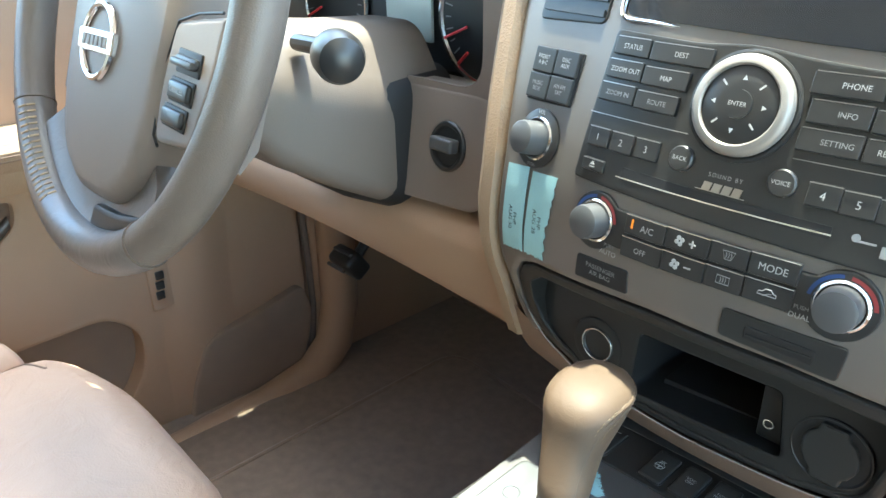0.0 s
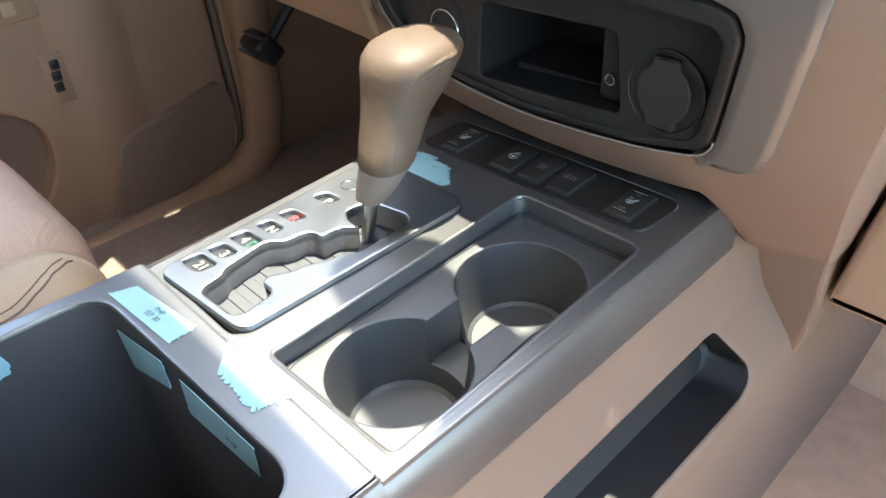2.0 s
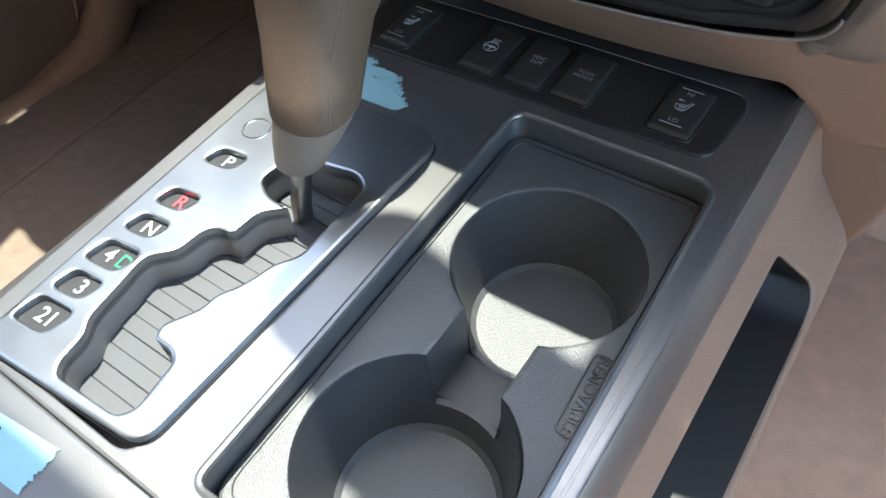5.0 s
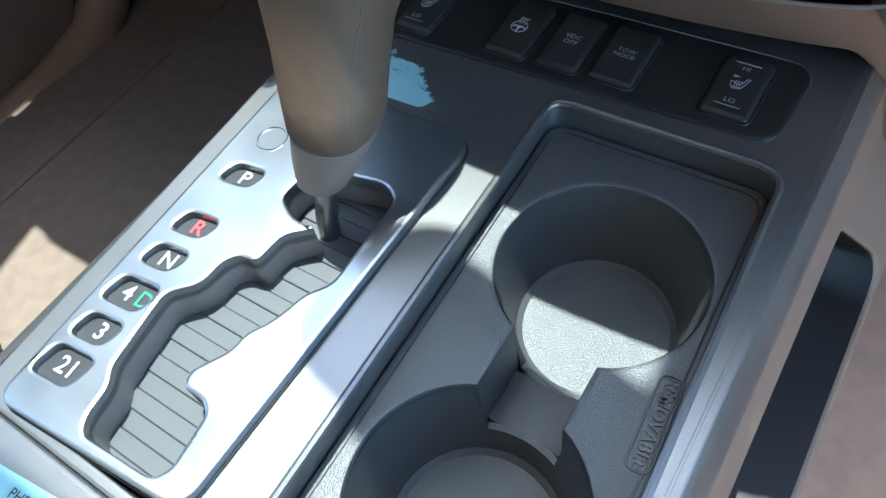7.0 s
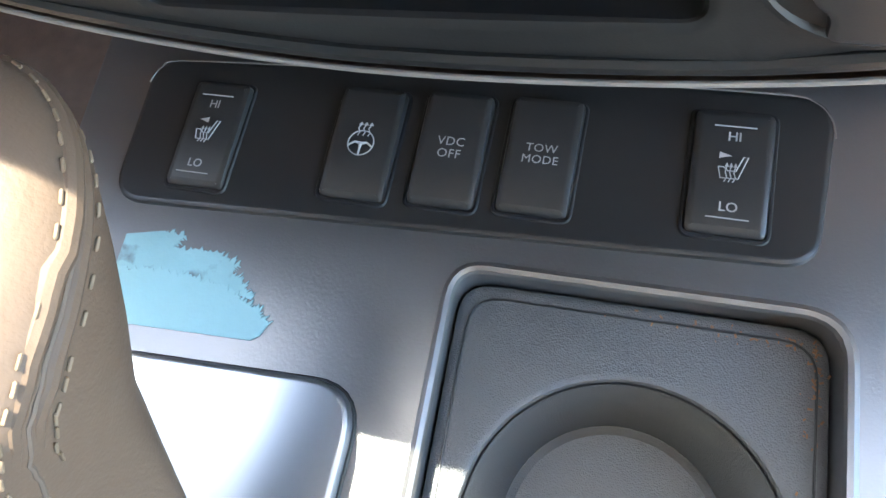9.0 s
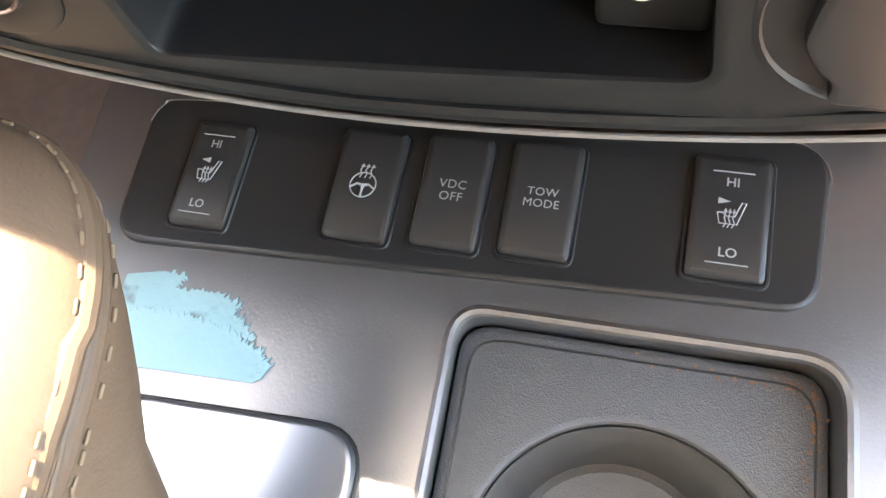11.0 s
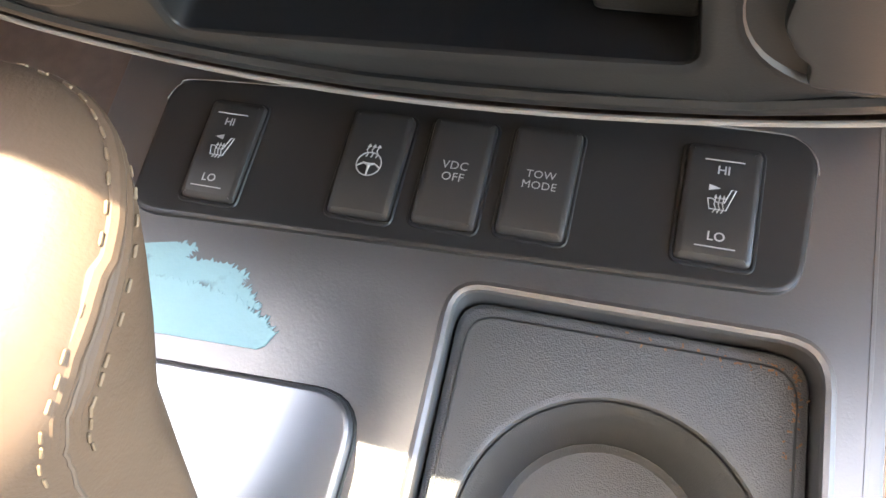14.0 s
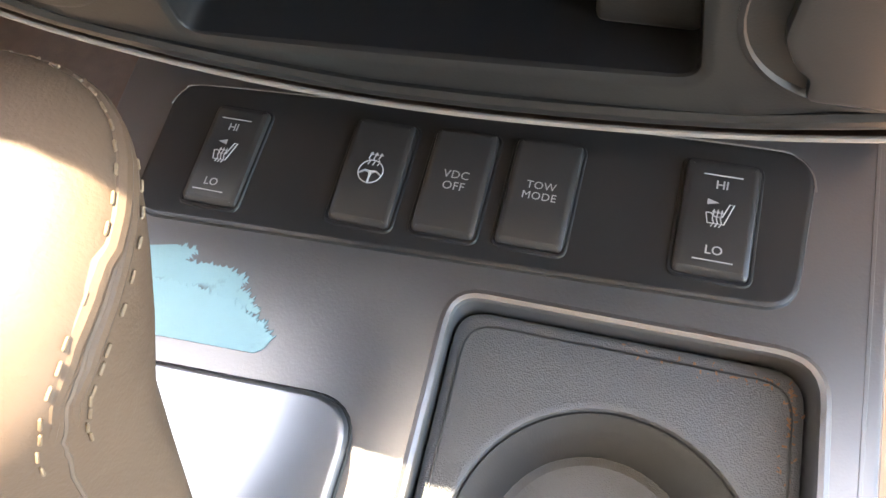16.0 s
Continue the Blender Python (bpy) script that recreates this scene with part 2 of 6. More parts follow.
def loft(bm, rows, closed_u=False, caps=False):
    """Skins rows of points."""
    vs = [[bm.verts.new(p) for p in r] for r in rows]
    for a, b in zip(vs, vs[1:]):
        n = len(a)
        for i in range(n if closed_u else n - 1):
            bm.faces.new((a[i], a[(i + 1) % n], b[(i + 1) % n], b[i]))
    if caps:
        bm.faces.new(vs[0])
        bm.faces.new(vs[-1])


def extrude_profile(bm, prof, y0, y1, axis="y"):
    """A profile of (a, b) pairs run along an axis, with closed ends."""
    def at(p, s):
        return (p[0], s, p[1]) if axis == "y" else (s, p[0], p[1])
    k = len(prof)
    a = [bm.verts.new(at(p, y0)) for p in prof]
    b = [bm.verts.new(at(p, y1)) for p in prof]
    for i in range(k):
        bm.faces.new((a[i], a[(i + 1) % k], b[(i + 1) % k], b[i]))
    bm.faces.new(a)
    bm.faces.new(b)


def text_mesh(bm, words, size, m, bold=0.0, spacing=1.0, align="CENTER", depth=0.0):
    """Adds letters to a bmesh: local x to the right, y up, on the plane z = 0 of m."""
    cu = bpy.data.curves.new("letters", "FONT")
    cu.body, cu.size, cu.align_x, cu.align_y = words, size, align, "CENTER"
    cu.space_character, cu.offset, cu.resolution_u, cu.extrude = spacing, bold, 3, depth
    ob = bpy.data.objects.new("letters", cu)
    scene.collection.objects.link(ob)
    dg = bpy.context.evaluated_depsgraph_get()
    me = bpy.data.meshes.new_from_object(ob.evaluated_get(dg))
    me.transform(m)
    bm.from_mesh(me)
    bpy.data.objects.remove(ob)
    bpy.data.meshes.remove(me)
    bpy.data.curves.remove(cu)


def smooth_path(pts, n=6):
    """Points along a soft line through the given ones."""
    v = [Vector(p) for p in pts]
    out = []
    for i in range(len(v) - 1):
        a, b, c, d = v[max(i - 1, 0)], v[i], v[i + 1], v[min(i + 2, len(v) - 1)]
        for k in range(n):
            u = k / n
            out.append(0.5 * ((2 * b) + (c - a) * u + (2 * a - 5 * b + 4 * c - d) * u * u + (3 * b - a - 3 * c + d) * u ** 3))
    return out + [v[-1]]


# ---- the bowed face of the centre stack ----
PROFILE = [(0.34, 0.2545), (0.40, 0.2225), (0.45, 0.206), (0.49, 0.1895), (0.52, 0.185), (0.56, 0.191), (0.60, 0.202), (0.65, 0.219), (0.70, 0.238), (0.80, 0.276)]
PZ, PY = [p[0] for p in PROFILE], [p[1] for p in PROFILE]


def face_y(x, z):
    g = sum(float(np.interp(z + d, PZ, PY)) for d in (-0.012, -0.006, 0.0, 0.006, 0.012)) / 5
    return g + 0.7 * x * x


def face_at(x, z, out=0.0):
    e = 0.002
    dx = (face_y(x + e, z) - face_y(x - e, z)) / (2 * e)
    dz = (face_y(x, z + e) - face_y(x, z - e)) / (2 * e)
    n = Vector((dx, -1.0, dz)).normalized()
    return Vector((x, face_y(x, z), z)) + n * out


def bend(bm, step=0.02, sliced=True):
    """Lays a flat mesh (x, height, outwards) onto the bowed face."""
    if sliced:
        slice_up(bm, step)
    for v in bm.verts:
        v.co = face_at(v.co.x, v.co.y, v.co.z)


def face_frame(x, z, out=0.0):
    """A frame on the face: x to the right, y up, z outwards."""
    o = face_at(x, z, out)
    ax = (face_at(x + 0.003, z) - face_at(x - 0.003, z)).normalized()
    up = (face_at(x, z + 0.003) - face_at(x, z - 0.003)).normalized()
    nz = ax.cross(up).normalized()
    up = nz.cross(ax)
    return Matrix(((ax.x, up.x, nz.x, o.x), (ax.y, up.y, nz.y, o.y), (ax.z, up.z, nz.z, o.z), (0, 0, 0, 1)))

# ---- the shell of the cabin ----
def wall(name, bm, mat, label, category="", smooth=False):
    return tagged(part(name, bm, mat, smooth=smooth), label, category or name.split("_")[0], kind="structure")


# Unseen ground, made pale so that it bounces light up into the cabin.
bm = bmesh.new()
box(bm, (0, 0, -0.75), (900, 900, 0.1))
wall("ground", bm, BOUNCE_GROUND, "unseen pale ground plane that bounces light into the cabin", "ground")

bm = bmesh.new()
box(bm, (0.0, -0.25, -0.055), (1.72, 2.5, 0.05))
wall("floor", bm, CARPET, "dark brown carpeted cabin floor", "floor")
bm = bmesh.new()
# Unseen roof; its front edge is placed to bound the sun on the console.
slab(bm, rounded([(-0.79, -1.5), (0.79, -1.5), (0.77, 0.123), (-0.77, 0.123)], 0.05), 1.13, 1.17)
wall("ceiling", bm, HEADLINER, "beige fabric headliner of the cabin roof", "ceiling")
bm = bmesh.new()
box(bm, (0.0, -1.5, 0.3), (1.7, 0.05, 0.75))
# Fills the rear window opening to cut light from behind.
box(bm, (0.0, -1.48, 0.9), (1.66, 0.06, 0.55))
wall("wall_rear", bm, HEADLINER, "plain beige unseen rear closure of the cabin, window filled", "wall")
bm = bmesh.new()
box(bm, (0.80, -0.62, 0.82), (0.05, 0.10, 0.72), m=pose(0, 0, 0, 0, -9, 0))
box(bm, (0.86, -1.05, 0.2), (0.06, 0.9, 0.56))
# Added closure up to the roof; keeps rear side light out.
box(bm, (0.84, -1.09, 0.82), (0.05, 0.82, 0.72))
# Low unseen side, its height set to limit light from the right.
box(bm, (0.86, 0.07, 0.07), (0.07, 1.4, 0.28), 0.02)
wall("wall_right", bm, TAN, "tan unseen passenger side of the cabin, closed to the roof behind", "wall")
bm = bmesh.new()
box(bm, (-0.80, -0.62, 0.82), (0.05, 0.10, 0.72), m=pose(0, 0, 0, 0, 9, 0))
box(bm, (-0.875, -0.9, 0.2), (0.05, 1.2, 0.56))
# Same closure on the left, added to darken the cabin from behind.
box(bm, (-0.84, -1.09, 0.82), (0.05, 0.82, 0.72))
wall("wall_left", bm, TAN, "tan unseen rear side of the cabin, closed up to the roof", "wall")
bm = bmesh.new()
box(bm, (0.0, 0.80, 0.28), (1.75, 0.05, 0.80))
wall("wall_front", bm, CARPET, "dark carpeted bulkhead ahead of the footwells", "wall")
for s, nm in ((-1, "trim_left"), (1, "trim_right")):
    bm = bmesh.new()
    sweep(bm, [(s * 0.84, 0.85, 0.62), (s * 0.79, 0.5, 0.90), (s * 0.72, 0.10, 1.15)], 0.045, 8)
    wall(nm, bm, HEADLINER, "beige windscreen pillar trim", "pillar trim", True)
bm = bmesh.new()
box(bm, (0.465, 0.25, -0.015), (0.69, 1.0, 0.03), 0.01)
tagged(part("floor_mat", bm, CARPET_TAN), "tan carpet floor mat in the passenger footwell", "floor mat")

bm = bmesh.new()
rows = []
for i in range(24):
    x = 0.145 + 0.68 * i / 23
    rows.append([(x, y + 0.012 * math.sin(x * 9.0), z) for y, z in ((0.50, -0.02), (0.58, 0.006), (0.63, 0.035), (0.67, 0.10), (0.70, 0.20), (0.73, 0.31), (0.755, 0.42), (0.765, 0.48))])
loft(bm, rows)
wall("floor_toe_board", bm, CARPET_TAN, "tan carpeted toe board of the passenger footwell", "toe board", True)
bm = bmesh.new()
MAT_EDGE = smooth_path([(0.36, -0.24, 0.004), (0.318, -0.05, 0.004), (0.304, 0.25, 0.004), (0.294, 0.38, 0.004), (0.284, 0.471, 0.004), (0.275, 0.535, 0.005), (0.271, 0.596, 0.010)], 6)
loft(bm, [[(p.x, p.y, 0.0), (p.x + 0.003, p.y, 0.008), (p.x + 0.02, p.y, 0.011), (0.74, p.y, 0.011)] for p in MAT_EDGE])
over = tagged(part("loose_mat", bm, CARPET_TAN), "ribbed tan loose mat lying over the footwell carpet", "floor mat")
bm = bmesh.new()
sweep(bm, [p + Vector((0.0, 0.0, 0.004)) for p in MAT_EDGE], 0.006, 8)
part("binding", bm, CARPET, over, "dark brown bound edge")
for i in range(14):
    bm = bmesh.new()
    sweep(bm, [p + Vector((0.022 + 0.011 * i, 0.0, 0.007)) for p in MAT_EDGE], 0.0032, 6)
    part("rib", bm, CARPET_TAN, over)

# Mirror is out of view; sized and set to cast its shadow on the console.
mirror = thing("rear_view_mirror", "dark rear view mirror hanging from the windscreen", "mirror")
bm = bmesh.new()
box(bm, (0.037, 0.188, 1.03), (0.25, 0.07, 0.055), 0.022, 4, pose(0, 0, 0, 0, 0, -12) @ pose(0, 0, 0, -28, 0, 0))
part("housing", bm, BLACK, mirror)
bm = bmesh.new()
sweep(bm, [(0.034, 0.202, 1.04), (0.034, 0.176, 1.10), (0.034, 0.10, 1.145)], 0.008, 10)
part("stem", bm, BLACK, mirror)
# Added boxes with no seen counterpart; they block sun from the side rail.
bm = bmesh.new()
box(bm, (0.083, 0.250, 1.055), (0.14, 0.055, 0.03), 0.01, 3, pose(0, 0, 0, -25, 0, 0))
box(bm, (0.043, 0.193, 1.085), (0.03, 0.08, 0.02), 0.006, 2, pose(0, 0, 0, -20, 0, 0))
part("shade_block", bm, BLACK, mirror)

# ---- centre console ----
console = thing("center_console", "charcoal and tan plastic centre console between the front seats", "console")
bm = bmesh.new()
GATE_WELL = rect(-0.066, -0.002, -0.004, 0.135, 0.008)
TRAY_WELL = rounded([(0.0190, 0.003), (0.1105, 0.005), (0.1045, 0.1980), (0.0150, 0.1965)], [0.006, 0.006, 0.011, 0.009], 6)
TOP_Z = 0.361
slab(bm, rounded([(-0.093, -0.0063), (0.1165, -0.0063), (0.1165, 0.276), (-0.106, 0.276)], [0.001, 0.001, 0.003, 0.012]), 0.30, TOP_Z, [GATE_WELL, TRAY_WELL], bevel=0.0008)
part("top_frame", bm, CHAR, console, "satin charcoal plastic top frame")
bm = bmesh.new()
sweep(bm, [(p.x, p.y, TOP_Z - 0.0008) for p in TRAY_WELL], 0.0016, 8, closed=True)
part("well_lip", bm, CHAR, console, "rounded lip round the tray well")
bm = bmesh.new()
SHOULDER = [(0.1116, 0.3590), (0.1118, 0.3606), (0.1124, 0.36112), (0.1132, 0.36110), (0.1144, 0.3602), (0.1158, 0.3588), (0.1178, 0.3560), (0.1198, 0.3520), (0.1214, 0.3465), (0.1225, 0.3400), (0.1231, 0.3330), (0.1231, 0.3260), (0.119, 0.3255), (0.1116, 0.3255)]
extrude_profile(bm, SHOULDER, -0.0063, 0.2765)
part("side_rail", bm, CHAR, console, "rounded satin charcoal side rail")
bm = bmesh.new()
extrude_profile(bm, [(-0.094, 0.3605), (-0.100, 0.358), (-0.106, 0.352), (-0.110, 0.34), (-0.114, 0.30), (-0.094, 0.30)], -0.0063, 0.262)
part("side_rail", bm, CHAR, console)
# tan flank with a long pocket on the passenger's side
def flank(y, z, d):
    """A point of the bowed passenger-side flank, d outwards."""
    bow = float(np.interp(z, [-0.03, 0.10, 0.18, 0.215, 0.232, 0.252, 0.274, 0.300, 0.334], [0.163, 0.163, 0.163, 0.162, 0.158, 0.1455, 0.1325, 0.1255, 0.1205]))
    return Vector((bow + d, y, z))


bm = bmesh.new()
POCKET = rounded([(-0.30, 0.2265), (0.262, 0.2265), (0.278, 0.238), (0.256, 0.2735), (0.245, 0.2750), (-0.30, 0.2745)], [0.01, 0.010, 0.008, 0.006, 0.004, 0.01])
slab(bm, rounded([(-0.62, -0.03), (0.66, -0.03), (0.66, 0.334), (-0.62, 0.334)], 0.003), -0.02, 0.0, [POCKET], bevel=0.002)
slice_up(bm, 0.012, (1,))
for v in bm.verts:
    v.co = flank(*v.co)
part("side_panel", bm, FLANK, console, "tan plastic side panel")
bm = bmesh.new()
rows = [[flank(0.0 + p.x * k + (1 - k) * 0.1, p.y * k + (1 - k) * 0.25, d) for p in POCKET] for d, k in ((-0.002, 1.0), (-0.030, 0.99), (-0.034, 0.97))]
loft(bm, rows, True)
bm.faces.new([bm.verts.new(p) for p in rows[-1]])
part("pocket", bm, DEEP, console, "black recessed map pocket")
bm = bmesh.new()
box(bm, (-0.112, -0.1, 0.13), (0.012, 1.0, 0.36), 0.004)
box(bm, (-0.153, -0.33, 0.12), (0.066, 0.60, 0.36), 0.012)
part("side_panel", bm, TAN, console)

# storage bin behind the shifter
bin_ = thing("storage_bin", "open charcoal plastic storage bin with masking tape on its rim", "storage bin")
bm = bmesh.new()
BIN_HOLE = rounded([(-0.101, -0.36), (0.100, -0.36), (0.096, -0.030), (-0.088, -0.036)], [0.02, 0.02, 0.022, 0.022], 7)
slab(bm, rounded([(-0.122, -0.40), (0.1165, -0.40), (0.1165, -0.0066), (-0.096, -0.0066)], [0.02, 0.004, 0.001, 0.003]), 0.30, 0.3645, [BIN_HOLE], bevel=0.0014)
extrude_profile(bm, [(a, b + 0.0036 * (b > 0.32)) for a, b in SHOULDER], -0.40, -0.0065)
part("rim", bm, CHAR, bin_, "satin charcoal bin rim")
bm = bmesh.new()
rows = [[(p.x * k, -0.19 + (p.y + 0.19) * k, z) for p in BIN_HOLE] for k, z in ((1.0, 0.362), (0.985, 0.30), (0.965, 0.18))]
loft(bm, rows, closed_u=True)
bm.faces.new([bm.verts.new(p) for p in rows[-1]])
part("liner", bm, LINER, bin_, "dull black bin liner")

# ---- padded lid ----
lid = thing("armrest_lid", "grey vinyl console lid with a ribbed rubber inlay", "armrest")
bm = bmesh.new()
LID = rounded([(-0.118, -0.45), (0.140, -0.45), (0.140, -0.150), (0.10, -0.141), (0.0, -0.141), (-0.07, -0.160), (-0.118, -0.24)], [0.02, 0.02, 0.02, 0.03, 0.05, 0.05, 0.07], 8)
MAT = rounded([(-0.078, -0.42), (0.072, -0.42), (0.072, -0.206), (0.0, -0.203), (-0.042, -0.216), (-0.074, -0.262)], [0.02, 0.02, 0.03, 0.03, 0.03, 0.03], 6)
slab(bm, LID, 0.372, 0.412, [MAT], bevel=0.014)
part("cushion", bm, ARMREST, lid)
bm = bmesh.new()
slab(bm, MAT, 0.380, 0.400)
part("inlay", bm, BLACK, lid, "recessed black rubber tray")
rib = None
for i in range(26):
    y = -0.413 + i * 0.0079
    if rib is None:
        bm = bmesh.new()
        sweep(bm, [(-0.066, 0, 0), (0.060, 0, 0)], 0.0026, 8)
        rib = part("rib", bm, RUBBER, lid)
        rib.location = (0, y, 0.401)
    else:
        o = rib.copy()
        scene.collection.objects.link(o)
        o.location = (0, y, 0.401)

# ---- cup tray ----
tray = thing("cup_tray", "removable black cup holder tray with two round wells", "cup holder")
R1, C1, C2 = 0.0372, (0.0630, 0.1405), (0.0635, 0.0485)


def hole_outline():
    pts = []
    a0 = math.acos((0.0780 - C1[0]) / R1)
    a1 = math.acos((0.0480 - C1[0]) / R1)
    for i in range(49):
        a = -a0 + (2 * math.pi - a1 + a0) * i / 48
        pts.append(Vector((C1[0] + R1 * math.cos(a), C1[1] + R1 * math.sin(a))))
    b0 = math.acos((0.0480 - C2[0]) / R1)
    b1 = math.acos((0.0780 - C2[0]) / R1)
    for i in range(49):
        a = b0 + (2 * math.pi - b0 + b1) * i / 48
        pts.append(Vector((C2[0] + R1 * math.cos(a), C2[1] + R1 * math.sin(a))))
    return pts


bm = bmesh.new()
PAD = rounded([(0.0196, 0.0036), (0.1098, 0.0056), (0.1039, 0.1974), (0.0156, 0.1959)], 0.009)
slab(bm, PAD, 0.30, 0.3485, [hole_outline()], bevel=0.0014)
part("pad", bm, TRAYM, tray, "textured black top with a joining notch")
bm = bmesh.new()
for c in (C1, C2):
    rows = []
    for rr, z in ((R1 - 0.0006, 0.346), (R1 - 0.003, 0.325), (R1 - 0.0062, 0.307), (R1 - 0.0085, 0.305), (0.012, 0.305), (0.0, 0.305)):
        rows.append((rr, z))
    lathe(bm, rows[2:], 48, Matrix.Translation((c[0], c[1], 0)))
    # side wall, left open towards the notch
    n = 64
    last = None
    for i in range(n + 1):
        a = 2 * math.pi * i / n
        p = Vector((math.cos(a), math.sin(a)))
        toward = p.y * (-1 if c is C1 else 1)
        low = 0.318 if (toward > 0.5 and -0.42 < p.x < 0.42) else 0.346
        col = [bm.verts.new((c[0] + p.x * rr, c[1] + p.y * rr, z)) for rr, z in ((R1 - 0.0005, low), (R1 - 0.003, min(low, 0.325)), (R1 - 0.0062, 0.307))]
        if last:
            for j in range(2):
                bm.faces.new((last[j], col[j], col[j + 1], last[j + 1]))
        last = col
part("cup_well", bm, TRAYM, tray, "deep round cup wells")
bm = bmesh.new()
box(bm, (0.0630, 0.0945, 0.312), (0.031, 0.0225, 0.012), 0.002)
part("bridge", bm, TRAYM, tray)
bm = bmesh.new()
text_mesh(bm, "REMOVABLE", 0.0058, Matrix.Translation((0.1013, 0.0980, 0.34885)) @ pose(0, 0, 0, 0, 0, -87.5), bold=0.00006, depth=0.0003)
RIM = rounded([(0.0968, 0.1142), (0.1042, 0.1146), (0.1058, 0.0818), (0.0984, 0.0814)], 0.003, 5)
sweep(bm, [(p.x, p.y, 0.3487) for p in RIM], 0.0004, 6, closed=True)
part("lettering", bm, BLACK, tray, "raised frame and letters")

bm = bmesh.new()
sweep(bm, [(0.063 + (p.x - 0.063) * 0.93, 0.101 + (p.y - 0.101) * 0.962, 0.3486) for p in PAD], 0.00035, 6, closed=True)
part("groove_line", bm, BLACK, tray)
rnd = random.Random(4)
bm = bmesh.new()
for i in range(90):
    if rnd.random() < 0.55:
        q = (0.1008 + rnd.gauss(0, 0.0010), 0.1935 - abs(rnd.gauss(0, 0.014)), 0.3487)
    else:
        q = (0.101 - abs(rnd.gauss(0, 0.02)), 0.1932 + rnd.gauss(0, 0.0010), 0.3487)
    s_ = rnd.uniform(0.00015, 0.0005)
    box(bm, q, (s_ * rnd.uniform(1, 3), s_, s_ * 0.6), 0, 1, pose(0, 0, 0, 0, 0, rnd.uniform(0, 180)))
tagged(part("crumbs", bm, RUST, smooth=False), "scattered brown crumbs of dirt in the tray corner", "crumbs", kind="stuff")

# ---- shift gate plate ----
plate = thing("shift_plate", "brushed silver shift gate plate with gear letters", "shift plate")
GATE = rounded([(-0.0485, 0.105), (-0.0475, 0.117), (-0.042, 0.1225), (-0.017, 0.1275), (-0.0095, 0.123), (-0.009, 0.104), (-0.0085, 0.084), (-0.0145, 0.076), (-0.016, 0.068),
                (-0.0185, 0.061), (-0.0225, 0.055), (-0.0225, 0.048), (-0.0255, 0.043), (-0.0295, 0.036), (-0.0275, 0.0305), (-0.0185, 0.0305), (-0.0145, 0.0275), (-0.012, 0.0095),
                (-0.0155, 0.0045), (-0.0445, 0.003), (-0.048, 0.0075), (-0.0495, 0.019), (-0.054, 0.024), (-0.0585, 0.053), (-0.0515, 0.0595), (-0.0495, 0.064), (-0.049, 0.073),
                (-0.045, 0.0775), (-0.038, 0.078), (-0.037, 0.0915), (-0.032, 0.096), (-0.0275, 0.0995), (-0.0385, 0.0995)], 0.0036, 3)
LETTERS = [("P", 0.1065, 0.0145, 0.0092, MARK), ("R", 0.0800, 0.0145, 0.0092, RED), ("N", 0.0640, 0.0145, 0.0092, MARK), ("4", 0.0470, 0.0170, 0.0110, MARK),
           ("3", 0.0312, 0.0150, 0.0100, MARK), ("21", 0.0160, 0.0175, 0.0120, MARK)]
WINDOWS = []
for w, y, sx, sy, _ in LETTERS:
    WINDOWS.append(rounded([(-0.0698 - sx / 2 - 0.001, y - sy / 2 - 0.0008), (-0.0698 + sx / 2 - 0.001, y - sy / 2 + 0.0008), (-0.0698 + sx / 2 + 0.001, y + sy / 2 + 0.0008), (-0.0698 - sx / 2 + 0.001, y + sy / 2 - 0.0008)], 0.0040, 5))
bm = bmesh.new()
PLATE = rounded([(-0.0810, -0.004), (-0.0008, 0.0015), (0.0008, 0.1630), (-0.0885, 0.1585)], [0.008, 0.009, 0.013, 0.008], 7)
slab(bm, PLATE, TOP_Z - 0.002, TOP_Z + 0.0042, [GATE] + WINDOWS, bevel=0.0011)
part("plate", bm, SILVER, plate)
bm = bmesh.new()
box(bm, (-0.0698, 0.061, TOP_Z), (0.019, 0.115, 0.002))
part("window_lens", bm, DEEP, plate, "glossy black lens under the gear letters")
for w, y, sx, sy, mt in LETTERS:
    bm = bmesh.new()
    text_mesh(bm, w, 0.0088, Matrix.Translation((-0.0695 - (0.003 if w == "4" else 0), y, TOP_Z + 0.0014)) @ pose(0, 0, 0, 0, 0, 3), bold=0.00012)
    part("gear_letter", bm, mt, plate)
bm = bmesh.new()
text_mesh(bm, "D", 0.0088, Matrix.Translation((-0.0648, 0.0473, TOP_Z + 0.0014)) @ pose(0, 0, 0, 0, 0, 3), bold=0.00012)
part("gear_letter", bm, GREEN, plate)
bm = bmesh.new()
sweep(bm, [(p.x, p.y, TOP_Z + 0.0043) for p in circle(-0.0712, 0.1262, 0.0060, 32)], 0.0005, 6, closed=True)
part("release_cover", bm, SILVER, plate)
bm = bmesh.new()
sweep(bm, [(p.x * 1.002 + 0.0001, p.y, TOP_Z + 0.0002) for p in PLATE], 0.0007, 6, closed=True)
part("shadow_gap", bm, DEEP, plate, "dark joint round the plate")
bm = bmesh.new()
loft(bm, [[(p.x, p.y, z) for p in GATE] for z in (TOP_Z + 0.001, TOP_Z - 0.006, TOP_Z - 0.0125)], True)
part("gate_wall", bm, EDGE, plate, "dark grey wall of the gate slot")
# sliding strips under the gate
bm = bmesh.new()
box(bm, (0, 0, 0), (0.060, 0.0064, 0.0016), 0.0003, 1)
strip = part("strip", bm, RUBBER, plate)
strip.location = (-0.0350, 0.0015, TOP_Z - 0.013)
